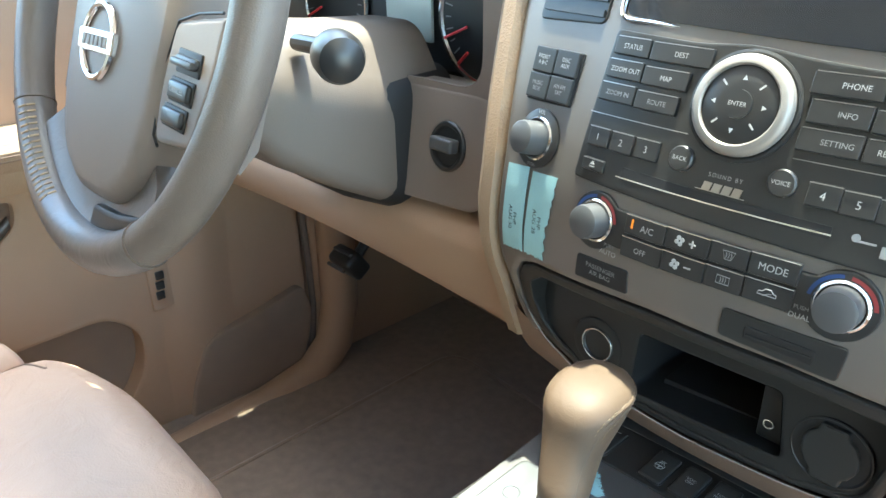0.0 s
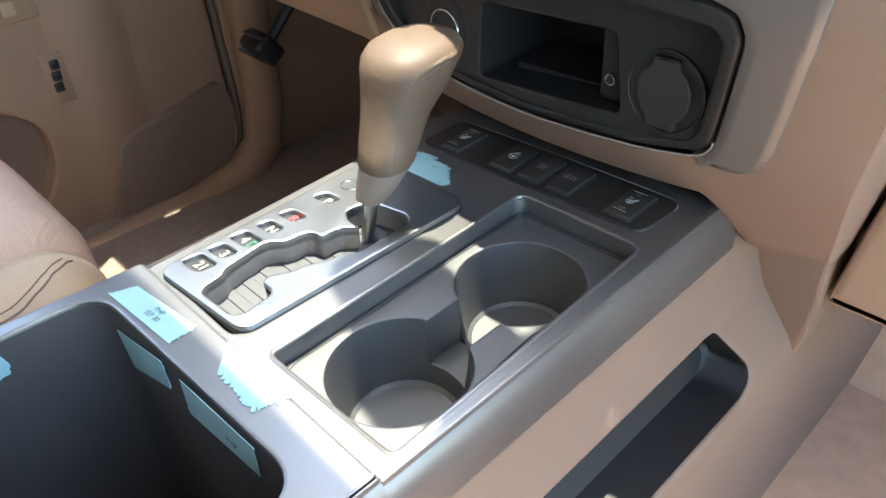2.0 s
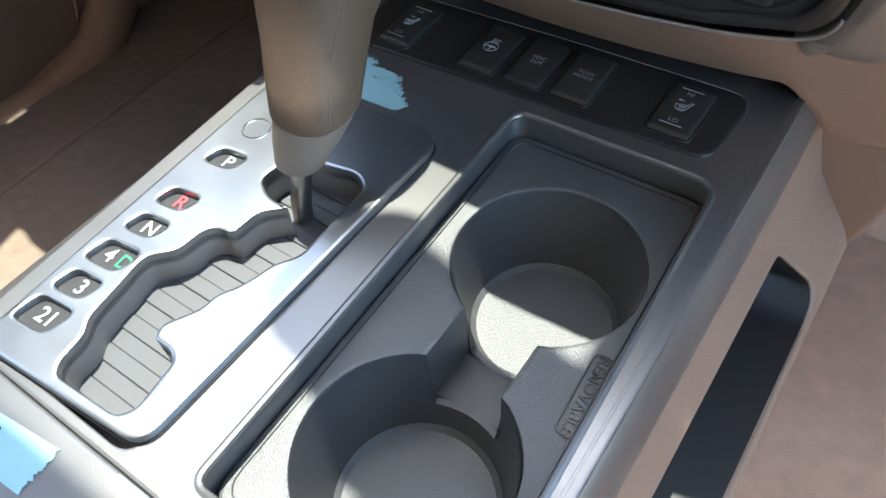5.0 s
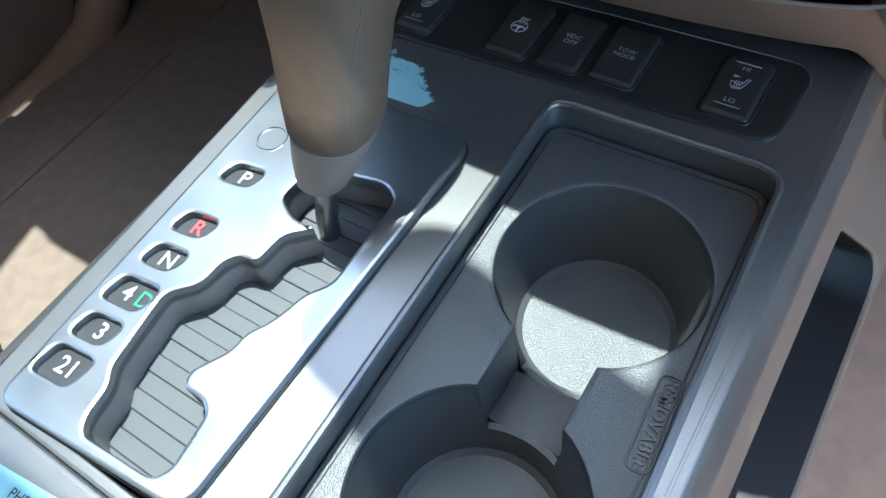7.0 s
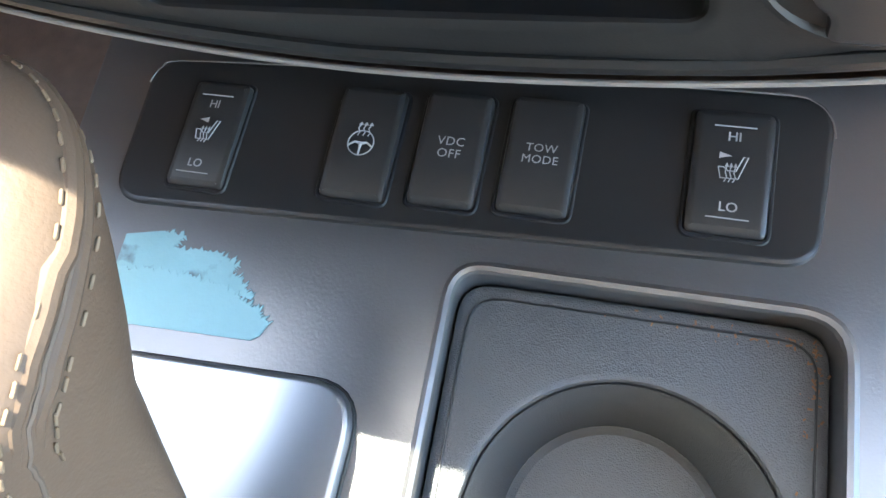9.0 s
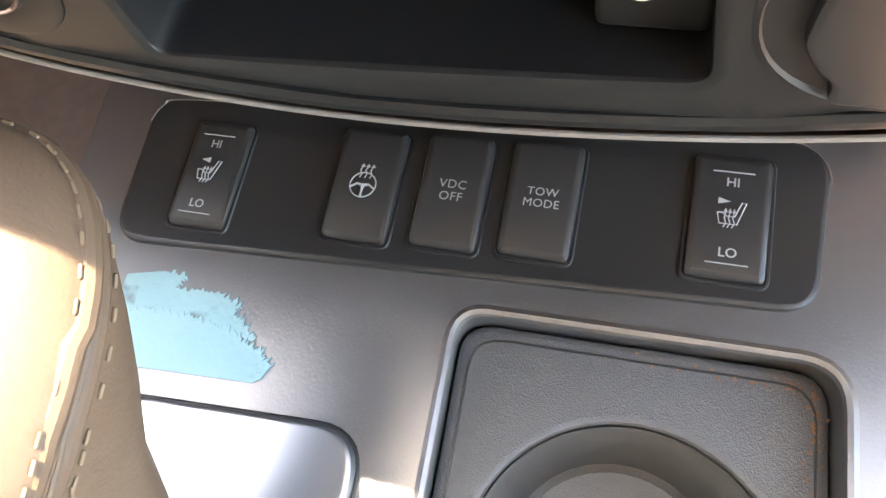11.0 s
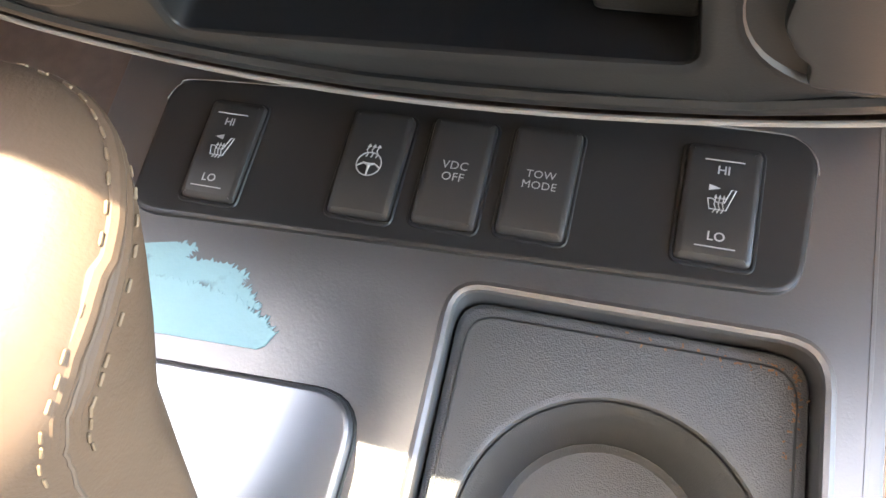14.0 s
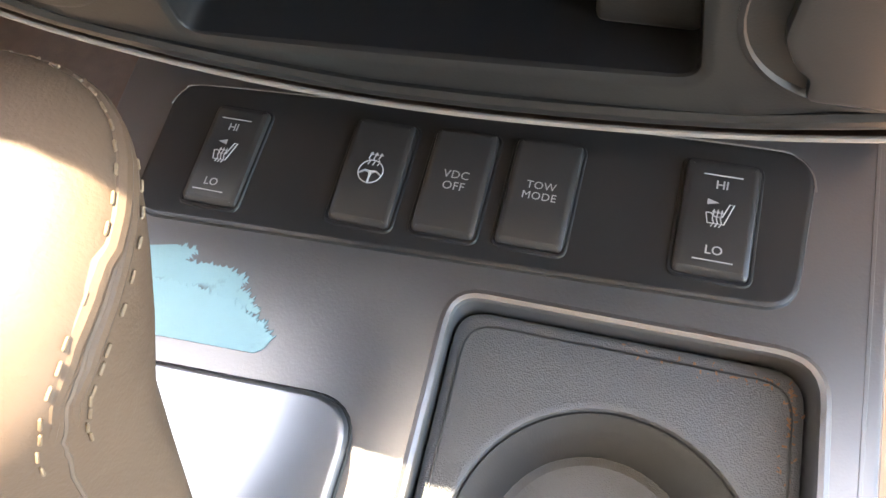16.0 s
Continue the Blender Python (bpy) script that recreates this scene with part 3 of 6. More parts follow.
for i in range(1, 21):
    o = strip.copy()
    scene.collection.objects.link(o)
    o.location = (-0.0350, 0.0015 + i * 0.0065, TOP_Z - 0.013 + 0.0005 * (i % 2))
bm = bmesh.new()
box(bm, (-0.0350, 0.066, TOP_Z - 0.020), (0.060, 0.134, 0.004))
part("well_floor", bm, DEEP, plate)

# ---- gear lever ----
lever = thing("gear_lever", "tan leather gear knob on a steel rod with a grey collar", "gear lever")


def oval(c, a, b, n=28, tilt=0.0, sq=2.3):
    out = []
    for i in range(n):
        t = 2 * math.pi * i / n
        ct, st = math.cos(t), math.sin(t)
        x = a * math.copysign(abs(ct) ** (2 / sq), ct)
        y = b * math.copysign(abs(st) ** (2 / sq), st)
        out.append((c[0] + x, c[1] + y, c[2] + y * tilt))
    return out


bm = bmesh.new()
sweep(bm, [(-0.0335, 0.1065, 0.335), (-0.0318, 0.1085, 0.358), (-0.0265, 0.1150, 0.394)], 0.0042, 12)
part("rod", bm, STEEL, lever)
bm = bmesh.new()
loft(bm, [oval((-0.0292, 0.1120, 0.3775), 0.0070, 0.0068), oval((-0.0288, 0.1124, 0.3800), 0.0098, 0.0094), oval((-0.0258, 0.1160, 0.3905), 0.0128, 0.0122), oval((-0.0231, 0.1201, 0.4006), 0.0148, 0.0148), oval((-0.0229, 0.1204, 0.4016), 0.0134, 0.0132)], True, True)
part("collar", bm, HUB, lever, "grey taupe collar")
GRIP = [((-0.0229, 0.1204, 0.401), 0.0145, 0.0145, 0.02), ((-0.0235, 0.1216, 0.4028), 0.0158, 0.0160, 0.02), ((-0.0268, 0.1289, 0.413), 0.0168, 0.0185, 0.02), ((-0.0297, 0.1368, 0.4244), 0.0182, 0.0206, 0.02),
        ((-0.031, 0.1445, 0.435), 0.0212, 0.0246, 0.02), ((-0.0318, 0.1499, 0.4437), 0.0234, 0.0277, 0.03), ((-0.0323, 0.1533, 0.4504), 0.0249, 0.0298, 0.02), ((-0.033, 0.1561, 0.4559), 0.0252, 0.0304, 0.02),
        ((-0.0346, 0.1583, 0.4604), 0.0223, 0.0272, 0.02), ((-0.0357, 0.1598, 0.4632), 0.0166, 0.0204, 0.0), ((-0.0363, 0.1606, 0.4648), 0.0086, 0.0106, 0.0)]
bm = bmesh.new()
loft(bm, [oval(c, a, b, 32, t) for c, a, b, t in GRIP], True, True)
part("grip", bm, KNOB_HIDE, lever, "tan leather grip", angle=60)
# seams round the crown and down the sides, with a row of stitches on each side
from mathutils.bvhtree import BVHTree
bm = bmesh.new()
loft(bm, [oval(c, a, b, 64, t) for c, a, b, t in GRIP], True, True)
bmesh.ops.recalc_face_normals(bm, faces=bm.faces)
bm.normal_update()
SKIN = BVHTree.FromBMesh(bm)
bm.free()


def grip_point(ang, s):
    i = min(int(s), len(GRIP) - 2)
    u = s - i
    (c0, a0, b0, t0), (c1, a1, b1, t1) = GRIP[i], GRIP[i + 1]
    c = Vector(c0).lerp(Vector(c1), u)
    return SKIN.find_nearest(Vector(oval(c, a0 + (a1 - a0) * u, b0 + (b1 - b0) * u, 360, t0 + (t1 - t0) * u)[int(ang) % 360]))


SEAM = [(90, 7.0), (70, 7.0), (50, 6.95), (30, 6.9), (10, 6.75), (-8, 6.5), (-20, 6.1), (-26, 5.5), (-29, 4.6), (-30, 3.8), (-30, 3.0), (-30, 2.2), (-30, 1.4), (-30, 0.9)]
for mirrored in (False, True):
    line = []
    for (a0, s0), (a1, s1) in zip(SEAM, SEAM[1:]):
        for k in range(5):
            a, s = a0 + (a1 - a0) * k / 5, s0 + (s1 - s0) * k / 5
            line.append(grip_point(180 - a if mirrored else a, s)[:2])
    frames_ = []
    for i in range(1, len(line) - 1):
        tang = (line[i + 1][0] - line[i - 1][0]).normalized()
        frames_.append((line[i][0], line[i][1], tang, tang.cross(line[i][1]).normalized()))
    bm = bmesh.new()
    sweep(bm, [p - n * 0.0002 for p, n, _, _ in frames_], 0.00042, 6)
    part("seam", bm, SEAM_DARK, lever, "dark seam in the leather")
    for s in (-1, 1):
        bm = bmesh.new()
        tucked = []
        for j, (p, n, tang, side) in enumerate(frames_[:40]):
            q, m, _, _ = SKIN.find_nearest(p + side * s * 0.0016)
            tucked.append(q - m * (0.0011 + 0.0008 * max(0.0, (j - 24) / 15)))
        sweep(bm, tucked, 0.0016, 10)
        part("welt", bm, KNOB_HIDE, lever, "padded leather welt beside the seam")
    bm = bmesh.new()
    for i in range(0, 38, 2):
        p, n, tang, side = frames_[i]
        for s in (-1, 1):
            q, m, _, _ = SKIN.find_nearest(p + side * s * 0.0035)
            ax = tang.cross(m).normalized()
            box(bm, (0, 0, 0), (0.0020, 0.0005, 0.0006), 0.0002, 1, Matrix.Translation(q + m * 0.0002) @ Matrix((tang, ax, m)).transposed().to_4x4())
    part("stitching", bm, THREAD, lever, "pale stitches along the seam")

# ---- dashboard ----
dash = thing("dashboard", "tan plastic dashboard with a padded strip and lower panels", "dashboard")
# lip under the centre stack, running on as the cheek beside it
SPREAD = (0.0, 0.08, 0.2, 0.38, 0.58, 0.8, 1.0)


def cheek_y(x, z):
    y = face_y(x, max(z, 0.345)) + 0.0035 + 0.14 * max(0.0, 0.40 - z) + 0.45 * max(0.0, 0.345 - z)
    y -= 0.0022 * max(0.0, min(1.0, (0.125 - x) / 0.03))
    return y + 0.035 * max(0.0, min(1.0, (z - 0.56) / 0.15))


def lip_section(x, zb, upper, x_at=None):
    """One upright section of the lip, from under it up its front."""
    at = x_at or (lambda z: x)
    out = [(at(zb), 0.46, zb - 0.004), (at(zb), cheek_y(at(zb), zb) + 0.02, zb - 0.0032), (at(zb), cheek_y(at(zb), zb) + 0.006, zb - 0.0022)]
    top = 0.415 if x_at else float(np.interp(x, [-0.172, -0.131, -0.09, -0.005, 0.075, 0.112, 0.126], [0.436, 0.4225, 0.4030, 0.3975, 0.4010, 0.4075, 0.415]))
    for k in SPREAD:
        z = zb + (top - zb) * k
        out.append((at(z), cheek_y(at(z), z) + (0.0016 if k == 0 else 0.0), z))
    return out + [(at(z), cheek_y(at(z), z), z) for z in upper]


def low_edge(x):
    z = 0.3745 - 0.003 * math.cos(x * 9)
    if x > 0.104:
        u = min(1.0, (x - 0.104) / 0.029)
        z += (0.3265 - z) * u * u * (3 - 2 * u)
    return z


bm = bmesh.new()
loft(bm, [lip_section(x, low_edge(x), []) for x in [-0.172 + 0.272 * i / 28 for i in range(28)] + [0.100 + 0.040 * i / 14 for i in range(15)]])
UPPER = [0.425 + 0.013 * i for i in range(26)]
rows = []
for i in range(13):
    u = i / 12
    inner = lambda z: float(np.interp(z, [0.40, 0.405, 0.412, 0.485, 0.56, 0.673, 0.735], [0.140, 0.140, 0.136, 0.154, 0.165, 0.175, 0.178]))
    outer = lambda z: float(np.interp(z, [0.326, 0.36, 0.40, 0.45, 0.56, 0.74], [0.1725, 0.1780, 0.1845, 0.1925, 0.2080, 0.2240]))
    rows.append(lip_section(0, 0.3265 + 0.004 * u, UPPER, lambda z: inner(z) + (outer(z) - inner(z)) * u))
for dx, dy in ((0.0012, 0.0004), (0.002, 0.002), (0.0024, 0.006), (0.0024, 0.08)):
    rows.append([(x + dx, y + dy, z) for x, y, z in rows[12]])
loft(bm, rows)
bmesh.ops.remove_doubles(bm, verts=bm.verts[:], dist=0.0002)
part("lower_lip", bm, FLANK, dash, "tan lip and cheek round the centre stack")
bm = bmesh.new()
slab(bm, rounded([(0.112, 0.329), (0.1705, 0.332), (0.1712, 0.275), (0.166, 0.235), (0.150, 0.17), (0.112, 0.17)], 0.002), -0.36, -0.312, bevel=0.003)
for v in bm.verts:
    x, z, d = v.co
    v.co = (x, -d + 0.25 * max(0.0, 0.30 - z) + 0.9 * (x - 0.14) ** 2, z)
part("lower_panel", bm, FLANK, dash, "tan lower panel between console and glove box")
bm = bmesh.new()
slab(bm, rounded([(0.1725, 0.280), (0.735, 0.280), (0.735, 0.603), (0.2185, 0.603), (0.1975, 0.44), (0.1845, 0.36)], 0.005), -0.52, -0.322, bevel=0.005)
for v in bm.verts:
    x, z, d = v.co
    v.co = (x, -d, z)
part("glove_box", bm, TAN, dash, "tan glove box panel")
bm = bmesh.new()
box(bm, (0.20, 0.48, 0.42), (0.05, 0.2, 0.36))
part("joint_backing", bm, DEEP, dash, "dark gap beside the glove box")
bm = bmesh.new()
rows = []
for i in range(30):
    x = -0.86 + 1.72 * i / 29
    rows.append([(x, 0.78, 0.66), (x, 0.45, 0.745), (x, 0.30, 0.75), (x, 0.265, 0.742), (x, 0.262, 0.72), (x, 0.30, 0.70), (x, 0.50, 0.66)])
loft(bm, rows)
part("top_pad", bm, HUB, dash, "grey brown padded dash top")
# padded strip between the column and the stack
bm = bmesh.new()
rows = []
for i in range(24):
    z = 0.40 + 0.33 * i / 23
    xr = -0.166 - 0.018 * max(0.0, (z - 0.56) / 0.14)
    y0 = face_y(-0.166, z)
    rows.append([(xr, y0 + 0.05, z), (xr, y0 + 0.004, z), (xr - 0.004, y0 - 0.002, z), (xr - 0.016, y0 - 0.001, z), (xr - 0.030, y0 + 0.012, z), (xr - 0.040, y0 + 0.034, z), (xr - 0.042, y0 + 0.07, z)])
loft(bm, rows)
part("padded_strip", bm, TAN_HIDE, dash, "grained tan padded strip")
# switch panel round the ignition
bm = bmesh.new()
IGN_HOLE = circle(-0.270, 0.544, 0.0195, 40)
slab(bm, rounded([(-0.34, 0.485), (-0.232, 0.492), (-0.205, 0.515), (-0.205, 0.585), (-0.235, 0.594), (-0.34, 0.592)], 0.012), -0.03, 0.0, [IGN_HOLE], bevel=0.003)
for v in bm.verts:
    x, z, d = v.co
    v.co = (x, 0.247 + (z - 0.50) * 0.16 - d, z)
part("ignition_panel", bm, HUB, dash, "taupe panel round the ignition")
# face between knee panel and top pad, left of the cluster, and unseen light-blocking panels behind
bm = bmesh.new()
loft(bm, [[(x, 0.32, 0.44), (x, 0.275, 0.47), (x, 0.268, 0.58), (x, 0.268, 0.72), (x, 0.30, 0.74)] for x in (-0.87, -0.80, -0.70, -0.655)])
part("side_face", bm, TAN, dash)
bm = bmesh.new()
box(bm, (-0.33, 0.58, 0.50), (1.06, 0.44, 0.02))
box(bm, (-0.40, 0.37, 0.60), (0.56, 0.02, 0.24))
box(bm, (0.40, 0.60, 0.60), (0.90, 0.34, 0.02))
part("light_block", bm, BLACK, dash, "unseen black panels blocking light behind the dash")
# knee panel under the column
bm = bmesh.new()
rows = []
for i in range(31):
    x = -0.80 + 0.635 * i / 30
    u = i / 30
    zt = 0.455 + 0.04 * u
    zb = 0.385 + 0.012 * math.sin(u * 3)
    rows.append([(x, 0.33, zt + 0.02), (x, 0.262, zt), (x, 0.246, zt - 0.012), (x, 0.240, zt - 0.03), (x, 0.246, zb + 0.02), (x, 0.258, zb + 0.004), (x, 0.275, zb), (x, 0.50, zb + 0.02)])
loft(bm, rows)
part("knee_panel", bm, TAN, dash, "tan knee panel")

# ---- centre stack trim ----
stack = thing("center_stack_trim", "grey taupe metallic centre stack trim", "dash trim")
bm = bmesh.new()
TRIM = [(-0.183, 0.735), (-0.181, 0.673), (-0.1655, 0.571), (-0.164, 0.500), (-0.160, 0.455), (-0.151, 0.436), (-0.1385, 0.4205), (-0.1335, 0.4262), (-0.1445, 0.437), (-0.1485, 0.455), (-0.1455, 0.480), (-0.136, 0.494), (-0.120, 0.500), (-0.02, 0.5075), (0.0635, 0.5065), (0.120, 0.501), (0.1315, 0.496), (0.1350, 0.484), (0.1205, 0.4215), (0.1175, 0.4140), (0.1120, 0.4090), (0.1060, 0.4062), (0.1110, 0.4028), (0.124, 0.4000), (0.134, 0.4005), (0.1415, 0.4045), (0.147, 0.4105), (0.151, 0.419), (0.166, 0.485), (0.1765, 0.560), (0.185, 0.673), (0.187, 0.735)]
slab(bm, rounded(TRIM, 0.003, 2), -0.016, 0.0, bevel=0.005)
bend(bm, 0.018)
part("face_trim", bm, STACK, stack)

# ---- lower cubby ----
cubby = thing("lower_cubby", "black lower dash cubby with a tray and power socket", "dash cubby")
CUB = rounded([(-0.133, 0.4255), (-0.1225, 0.4175), (-0.09, 0.4065), (-0.045, 0.4020), (-0.005, 0.4005), (0.075, 0.4038), (0.112, 0.4105), (0.1190, 0.4185), (0.1345, 0.484), (0.130, 0.4955), (0.12, 0.4995), (0.0635, 0.505), (-0.02, 0.506), (-0.12, 0.4985), (-0.1355, 0.4925), (-0.1445, 0.479), (-0.1475, 0.455), (-0.1435, 0.437)], 0.003, 2)
RECESS = rounded([(-0.119, 0.4275), (-0.085, 0.4110), (-0.005, 0.4062), (0.072, 0.4085), (0.106, 0.4160), (0.112, 0.4240), (0.126, 0.480), (0.122, 0.488), (0.0635, 0.496), (-0.02, 0.497), (-0.115, 0.490), (-0.131, 0.478), (-0.134, 0.456), (-0.130, 0.438)], 0.003, 2)
IN_Y = 0.2250


def inner_y(x):
    """The upright inner face of the cubby."""
    return IN_Y + 0.30 * x * x


bm = bmesh.new()
slab(bm, CUB, -0.020, -0.0015, [RECESS], bevel=0.002)
slice_up(bm, 0.018)
for v in bm.verts:
    x, z, d = v.co
    v.co = face_at(x, z, d) if d > -0.012 else Vector((x, inner_y(x) + 0.006, z))
part("surround", bm, CUBBY, cubby)
bm = bmesh.new()
HOLE_TRAY = rounded([(-0.0478, 0.4142), (0.0620, 0.4198), (0.0555, 0.4660), (-0.0436, 0.4635)], 0.004)
slab(bm, [Vector((p.x, max(p.y, 0.4045))) for p in CUB], -0.006, 0.0, [HOLE_TRAY], bevel=0.0022)
slice_up(bm, 0.010)
for v in bm.verts:
    x, z, d = v.co
    v.co = (x, max(inner_y(x), face_y(x, z) + 0.0035) - d, z)
part("inner_face", bm, CUBBY, cubby)
bm = bmesh.new()
rows = [[(p.x * k + 0.012 * (1 - k), inner_y(p.x) + d, 0.443 + (p.y - 0.443) * k) for p in HOLE_TRAY] for d, k in ((0.001, 1.0), (0.020, 0.99), (0.075, 0.96))]
loft(bm, rows, True)
bm.faces.new([bm.verts.new(p) for p in rows[-1]])
part("tray_box", bm, DEEP, cubby, "deep black open tray")
bm = bmesh.new()
slab(bm, [Vector(p) for p in ((-0.034, 0.250), (0.0400, 0.254), (0.0400, 0.296), (-0.034, 0.296))], 0.413, 0.4195, bevel=0.001)
part("tray_mat", bm, DEEP, cubby, "raised floor pad at the back of the tray")
bm = bmesh.new()
box(bm, (0.0515, 0.2560, 0.4460), (0.0200, 0.042, 0.0500), 0.002, 3)
part("jack_panel", bm, CUBBY, cubby, "set back black panel round the audio jack")
bm = bmesh.new()
edge = [face_at(px, pz, -0.0006) for q_ in smooth_path([(-0.1445, 0.4420, 0), (-0.1375, 0.4290, 0), (-0.1230, 0.4170, 0), (-0.105, 0.4090, 0), (-0.085, 0.4050, 0), (-0.045, 0.4012, 0), (-0.005, 0.3996, 0), (0.035, 0.4010, 0), (0.075, 0.4030, 0), (0.100, 0.4062, 0), (0.113, 0.4100, 0), (0.1188, 0.4160, 0), (0.1205, 0.4210, 0)], 4) for px, pz in [(q_.x, q_.y)]]
sweep(bm, edge, 0.0007, 8)
part("bright_edge", bm, EDGE, cubby, "thin silver lower edge")


def upright(x, z, out=0.0):
    """A frame on the inner face: x to the right, y up, z towards the cabin."""
    return Matrix.Translation((x, inner_y(x) - out, z)) @ pose(0, 0, 0, 90, 0, 0)


bm = bmesh.new()
F = upright(-0.0785, 0.4390, 0.0)
lathe(bm, [(0.0215, 0.0), (0.0212, 0.0012), (0.0200, 0.0016), (0.0150, 0.0008), (0.0140, 0.0008), (0.0130, 0.0018), (0.0120, 0.0010), (0.0116, 0.0), (0.0, 0.0002)], 44, F)
part("lighter_well", bm, CUBBY, cubby, "black lighter socket")
bm = bmesh.new()
sweep(bm, [F @ Vector((0.0128 * math.cos(a), 0.0128 * math.sin(a), 0.0020)) for a in np.linspace(0, 2 * math.pi, 48, endpoint=False)], 0.0006, 8, closed=True)
part("lighter_ring", bm, CHROME, cubby, "bright metal socket ring")
bm = bmesh.new()
F = Matrix.Translation((0.0490, 0.2348, 0.4340)) @ pose(0, 0, 0, 90, 0, 0)
sweep(bm, [F @ Vector((0.0031 * math.cos(a), 0.0031 * math.sin(a), 0.0004)) for a in np.linspace(0, 2 * math.pi, 32, endpoint=False)], 0.0007, 6, closed=True)
jack = part("audio_jack", bm, CHROME, cubby, "small bright jack ring")
bm = bmesh.new()
lathe(bm, [(0.0027, 0.0003), (0.0, 0.0003)], 20, F)
part("jack_hole", bm, DEEP, jack)
bm = bmesh.new()
F = upright(0.0890, 0.4400, 0.0004)
lathe(bm, [(0.0240, -0.001), (0.0238, 0.0008), (0.0228, 0.0010), (0.0220, 0.0002), (0.0216, -0.0002), (0.0, -0.0002)], 44, F)
part("socket_bezel", bm, DEEP, cubby, "dark sunken ring round the socket")
bm = bmesh.new()
CAP = rounded([(-0.0125, 0.0115), (-0.0085, 0.0140), (-0.0078, 0.0195), (0.0078, 0.0195), (0.0085, 0.0140), (0.0125, 0.0115), (0.0158, 0.005), (0.0158, -0.005), (0.0120, -0.0120), (0.0092, -0.0140), (0.0085, -0.0200), (-0.0085, -0.0200), (-0.0092, -0.0140), (-0.0120, -0.0120), (-0.0158, -0.005), (-0.0158, 0.005)], 0.0022, 3)
slab(bm, [p * 1.02 for p in CAP], -0.0001, 0.0030, bevel=0.0012)
bm.transform(F)
cap = part("socket_cap", bm, BUTTON, cubby, "rubbery black power socket cap with tabs")
bm = bmesh.new()
box(bm, (0, 0, 0), (0.010, 0.0012, 0.0008), 0.0003, 1, F @ Matrix.Translation((0, 0.0185, 0.0031)))
part("cap_slot", bm, DEEP, cap)

# ---- steering wheel ----
wheel = thing("steering_wheel", "taupe leather steering wheel with worn shiny patches", "steering wheel")
WC = Vector((-0.400, 0.0445, 0.676))
WN = Vector((0.027, -1.0, 0.379)).normalized()
WU = (Vector((0, 0, 1)) - WN * WN.z).normalized()
WX = WU.cross(WN)


def on_wheel(u, v, w=0.0):
    return WC + WX * u + WU * v + WN * w


WM = Matrix(((WX.x, WU.x, WN.x, WC.x), (WX.y, WU.y, WN.y, WC.y), (WX.z, WU.z, WN.z, WC.z), (0, 0, 0, 1)))
RIM_R, TUBE = 0.19, 0.0168


def rim_ring(a, k=1.0, lo=0.0, hi=2 * math.pi, n=18):
    """A ring round the rim's tube at the angle a."""
    out = []
    for t in np.linspace(lo, hi, n, endpoint=hi - lo < 6):
        r = RIM_R + TUBE * k * math.cos(t)
        out.append(on_wheel(r * math.cos(a), r * math.sin(a), TUBE * k * math.sin(t)))
    return out


SEAM_A, SEAM_B = radians(-57), radians(213)
bm = bmesh.new()
loft(bm, [rim_ring(SEAM_A + (SEAM_B - SEAM_A) * i / 72) for i in range(73)], True)
part("rim", bm, WHEEL_HIDE, wheel, "grained taupe leather rim")
bm = bmesh.new()
loft(bm, [rim_ring(SEAM_B + (SEAM_A + 2 * math.pi - SEAM_B) * i / 32, 1.02) for i in range(33)], True)
part("rim_section", bm, WHEEL_SMOOTH, wheel, "smooth shiny grey leather section")
for a in (SEAM_A, SEAM_B):
    bm = bmesh.new()
    sweep(bm, rim_ring(a, 1.012), 0.0011, 6, closed=True)
    part("seam", bm, SEAM_DARK, wheel, "sewn joint of the rim leather")
bm = bmesh.new()
for i in range(17):
    a = SEAM_B + radians(3 + i * 2.1)
    ring = rim_ring(a, 1.03, radians(100), radians(168), 6)
    for p, q in zip(ring[1:-1:2], ring[2::2]):
        c, d = (p + q) / 2, (q - p).normalized()
        sweep(bm, [c - d * 0.0035, c, c + d * 0.0035], 0.0010, 5)
part("stitching", bm, SEAT_TAN, wheel, "pale cross stitches on the inner rim")
bm = bmesh.new()
HUBL = rounded([(-0.088, 0.085), (-0.094, 0.0), (-0.088, -0.085), (-0.070, -0.128), (-0.035, -0.152), (0.035, -0.152), (0.070, -0.128), (0.088, -0.085), (0.094, 0.0), (0.088, 0.085)], 0.022, 6)
slab(bm, HUBL, -0.055, 0.0, bevel=0.012)
slice_up(bm, 0.02)
for v in bm.verts:
    if v.co.z > -0.02:
        v.co.z += 0.013 * max(0.0, 1 - (v.co.x / 0.098) ** 2) * max(0.0, 1 - ((v.co.y + 0.035) / 0.13) ** 2)
bm.transform(WM)
part("hub_cover", bm, HUB, wheel, "taupe airbag cover", angle=50)
for sgn in (-1, 1):
    bm = bmesh.new()
    d = -0.028 if sgn < 0 else -0.006
    loft(bm, [[on_wheel(sgn * u, v, w) for u, v, w in ((x, 0.0, d - 0.012), (x, -0.006, d), (x, -0.084, d), (x, -0.092, d - 0.012), (x, -0.075, d - 0.022), (x, -0.015, d - 0.022))] for x in (0.07, 0.11, 0.14, 0.174)], True, True)
    part("spoke", bm, WHEEL_HIDE if sgn > 0 else HUB, wheel)
bm = bmesh.new()
rows = []
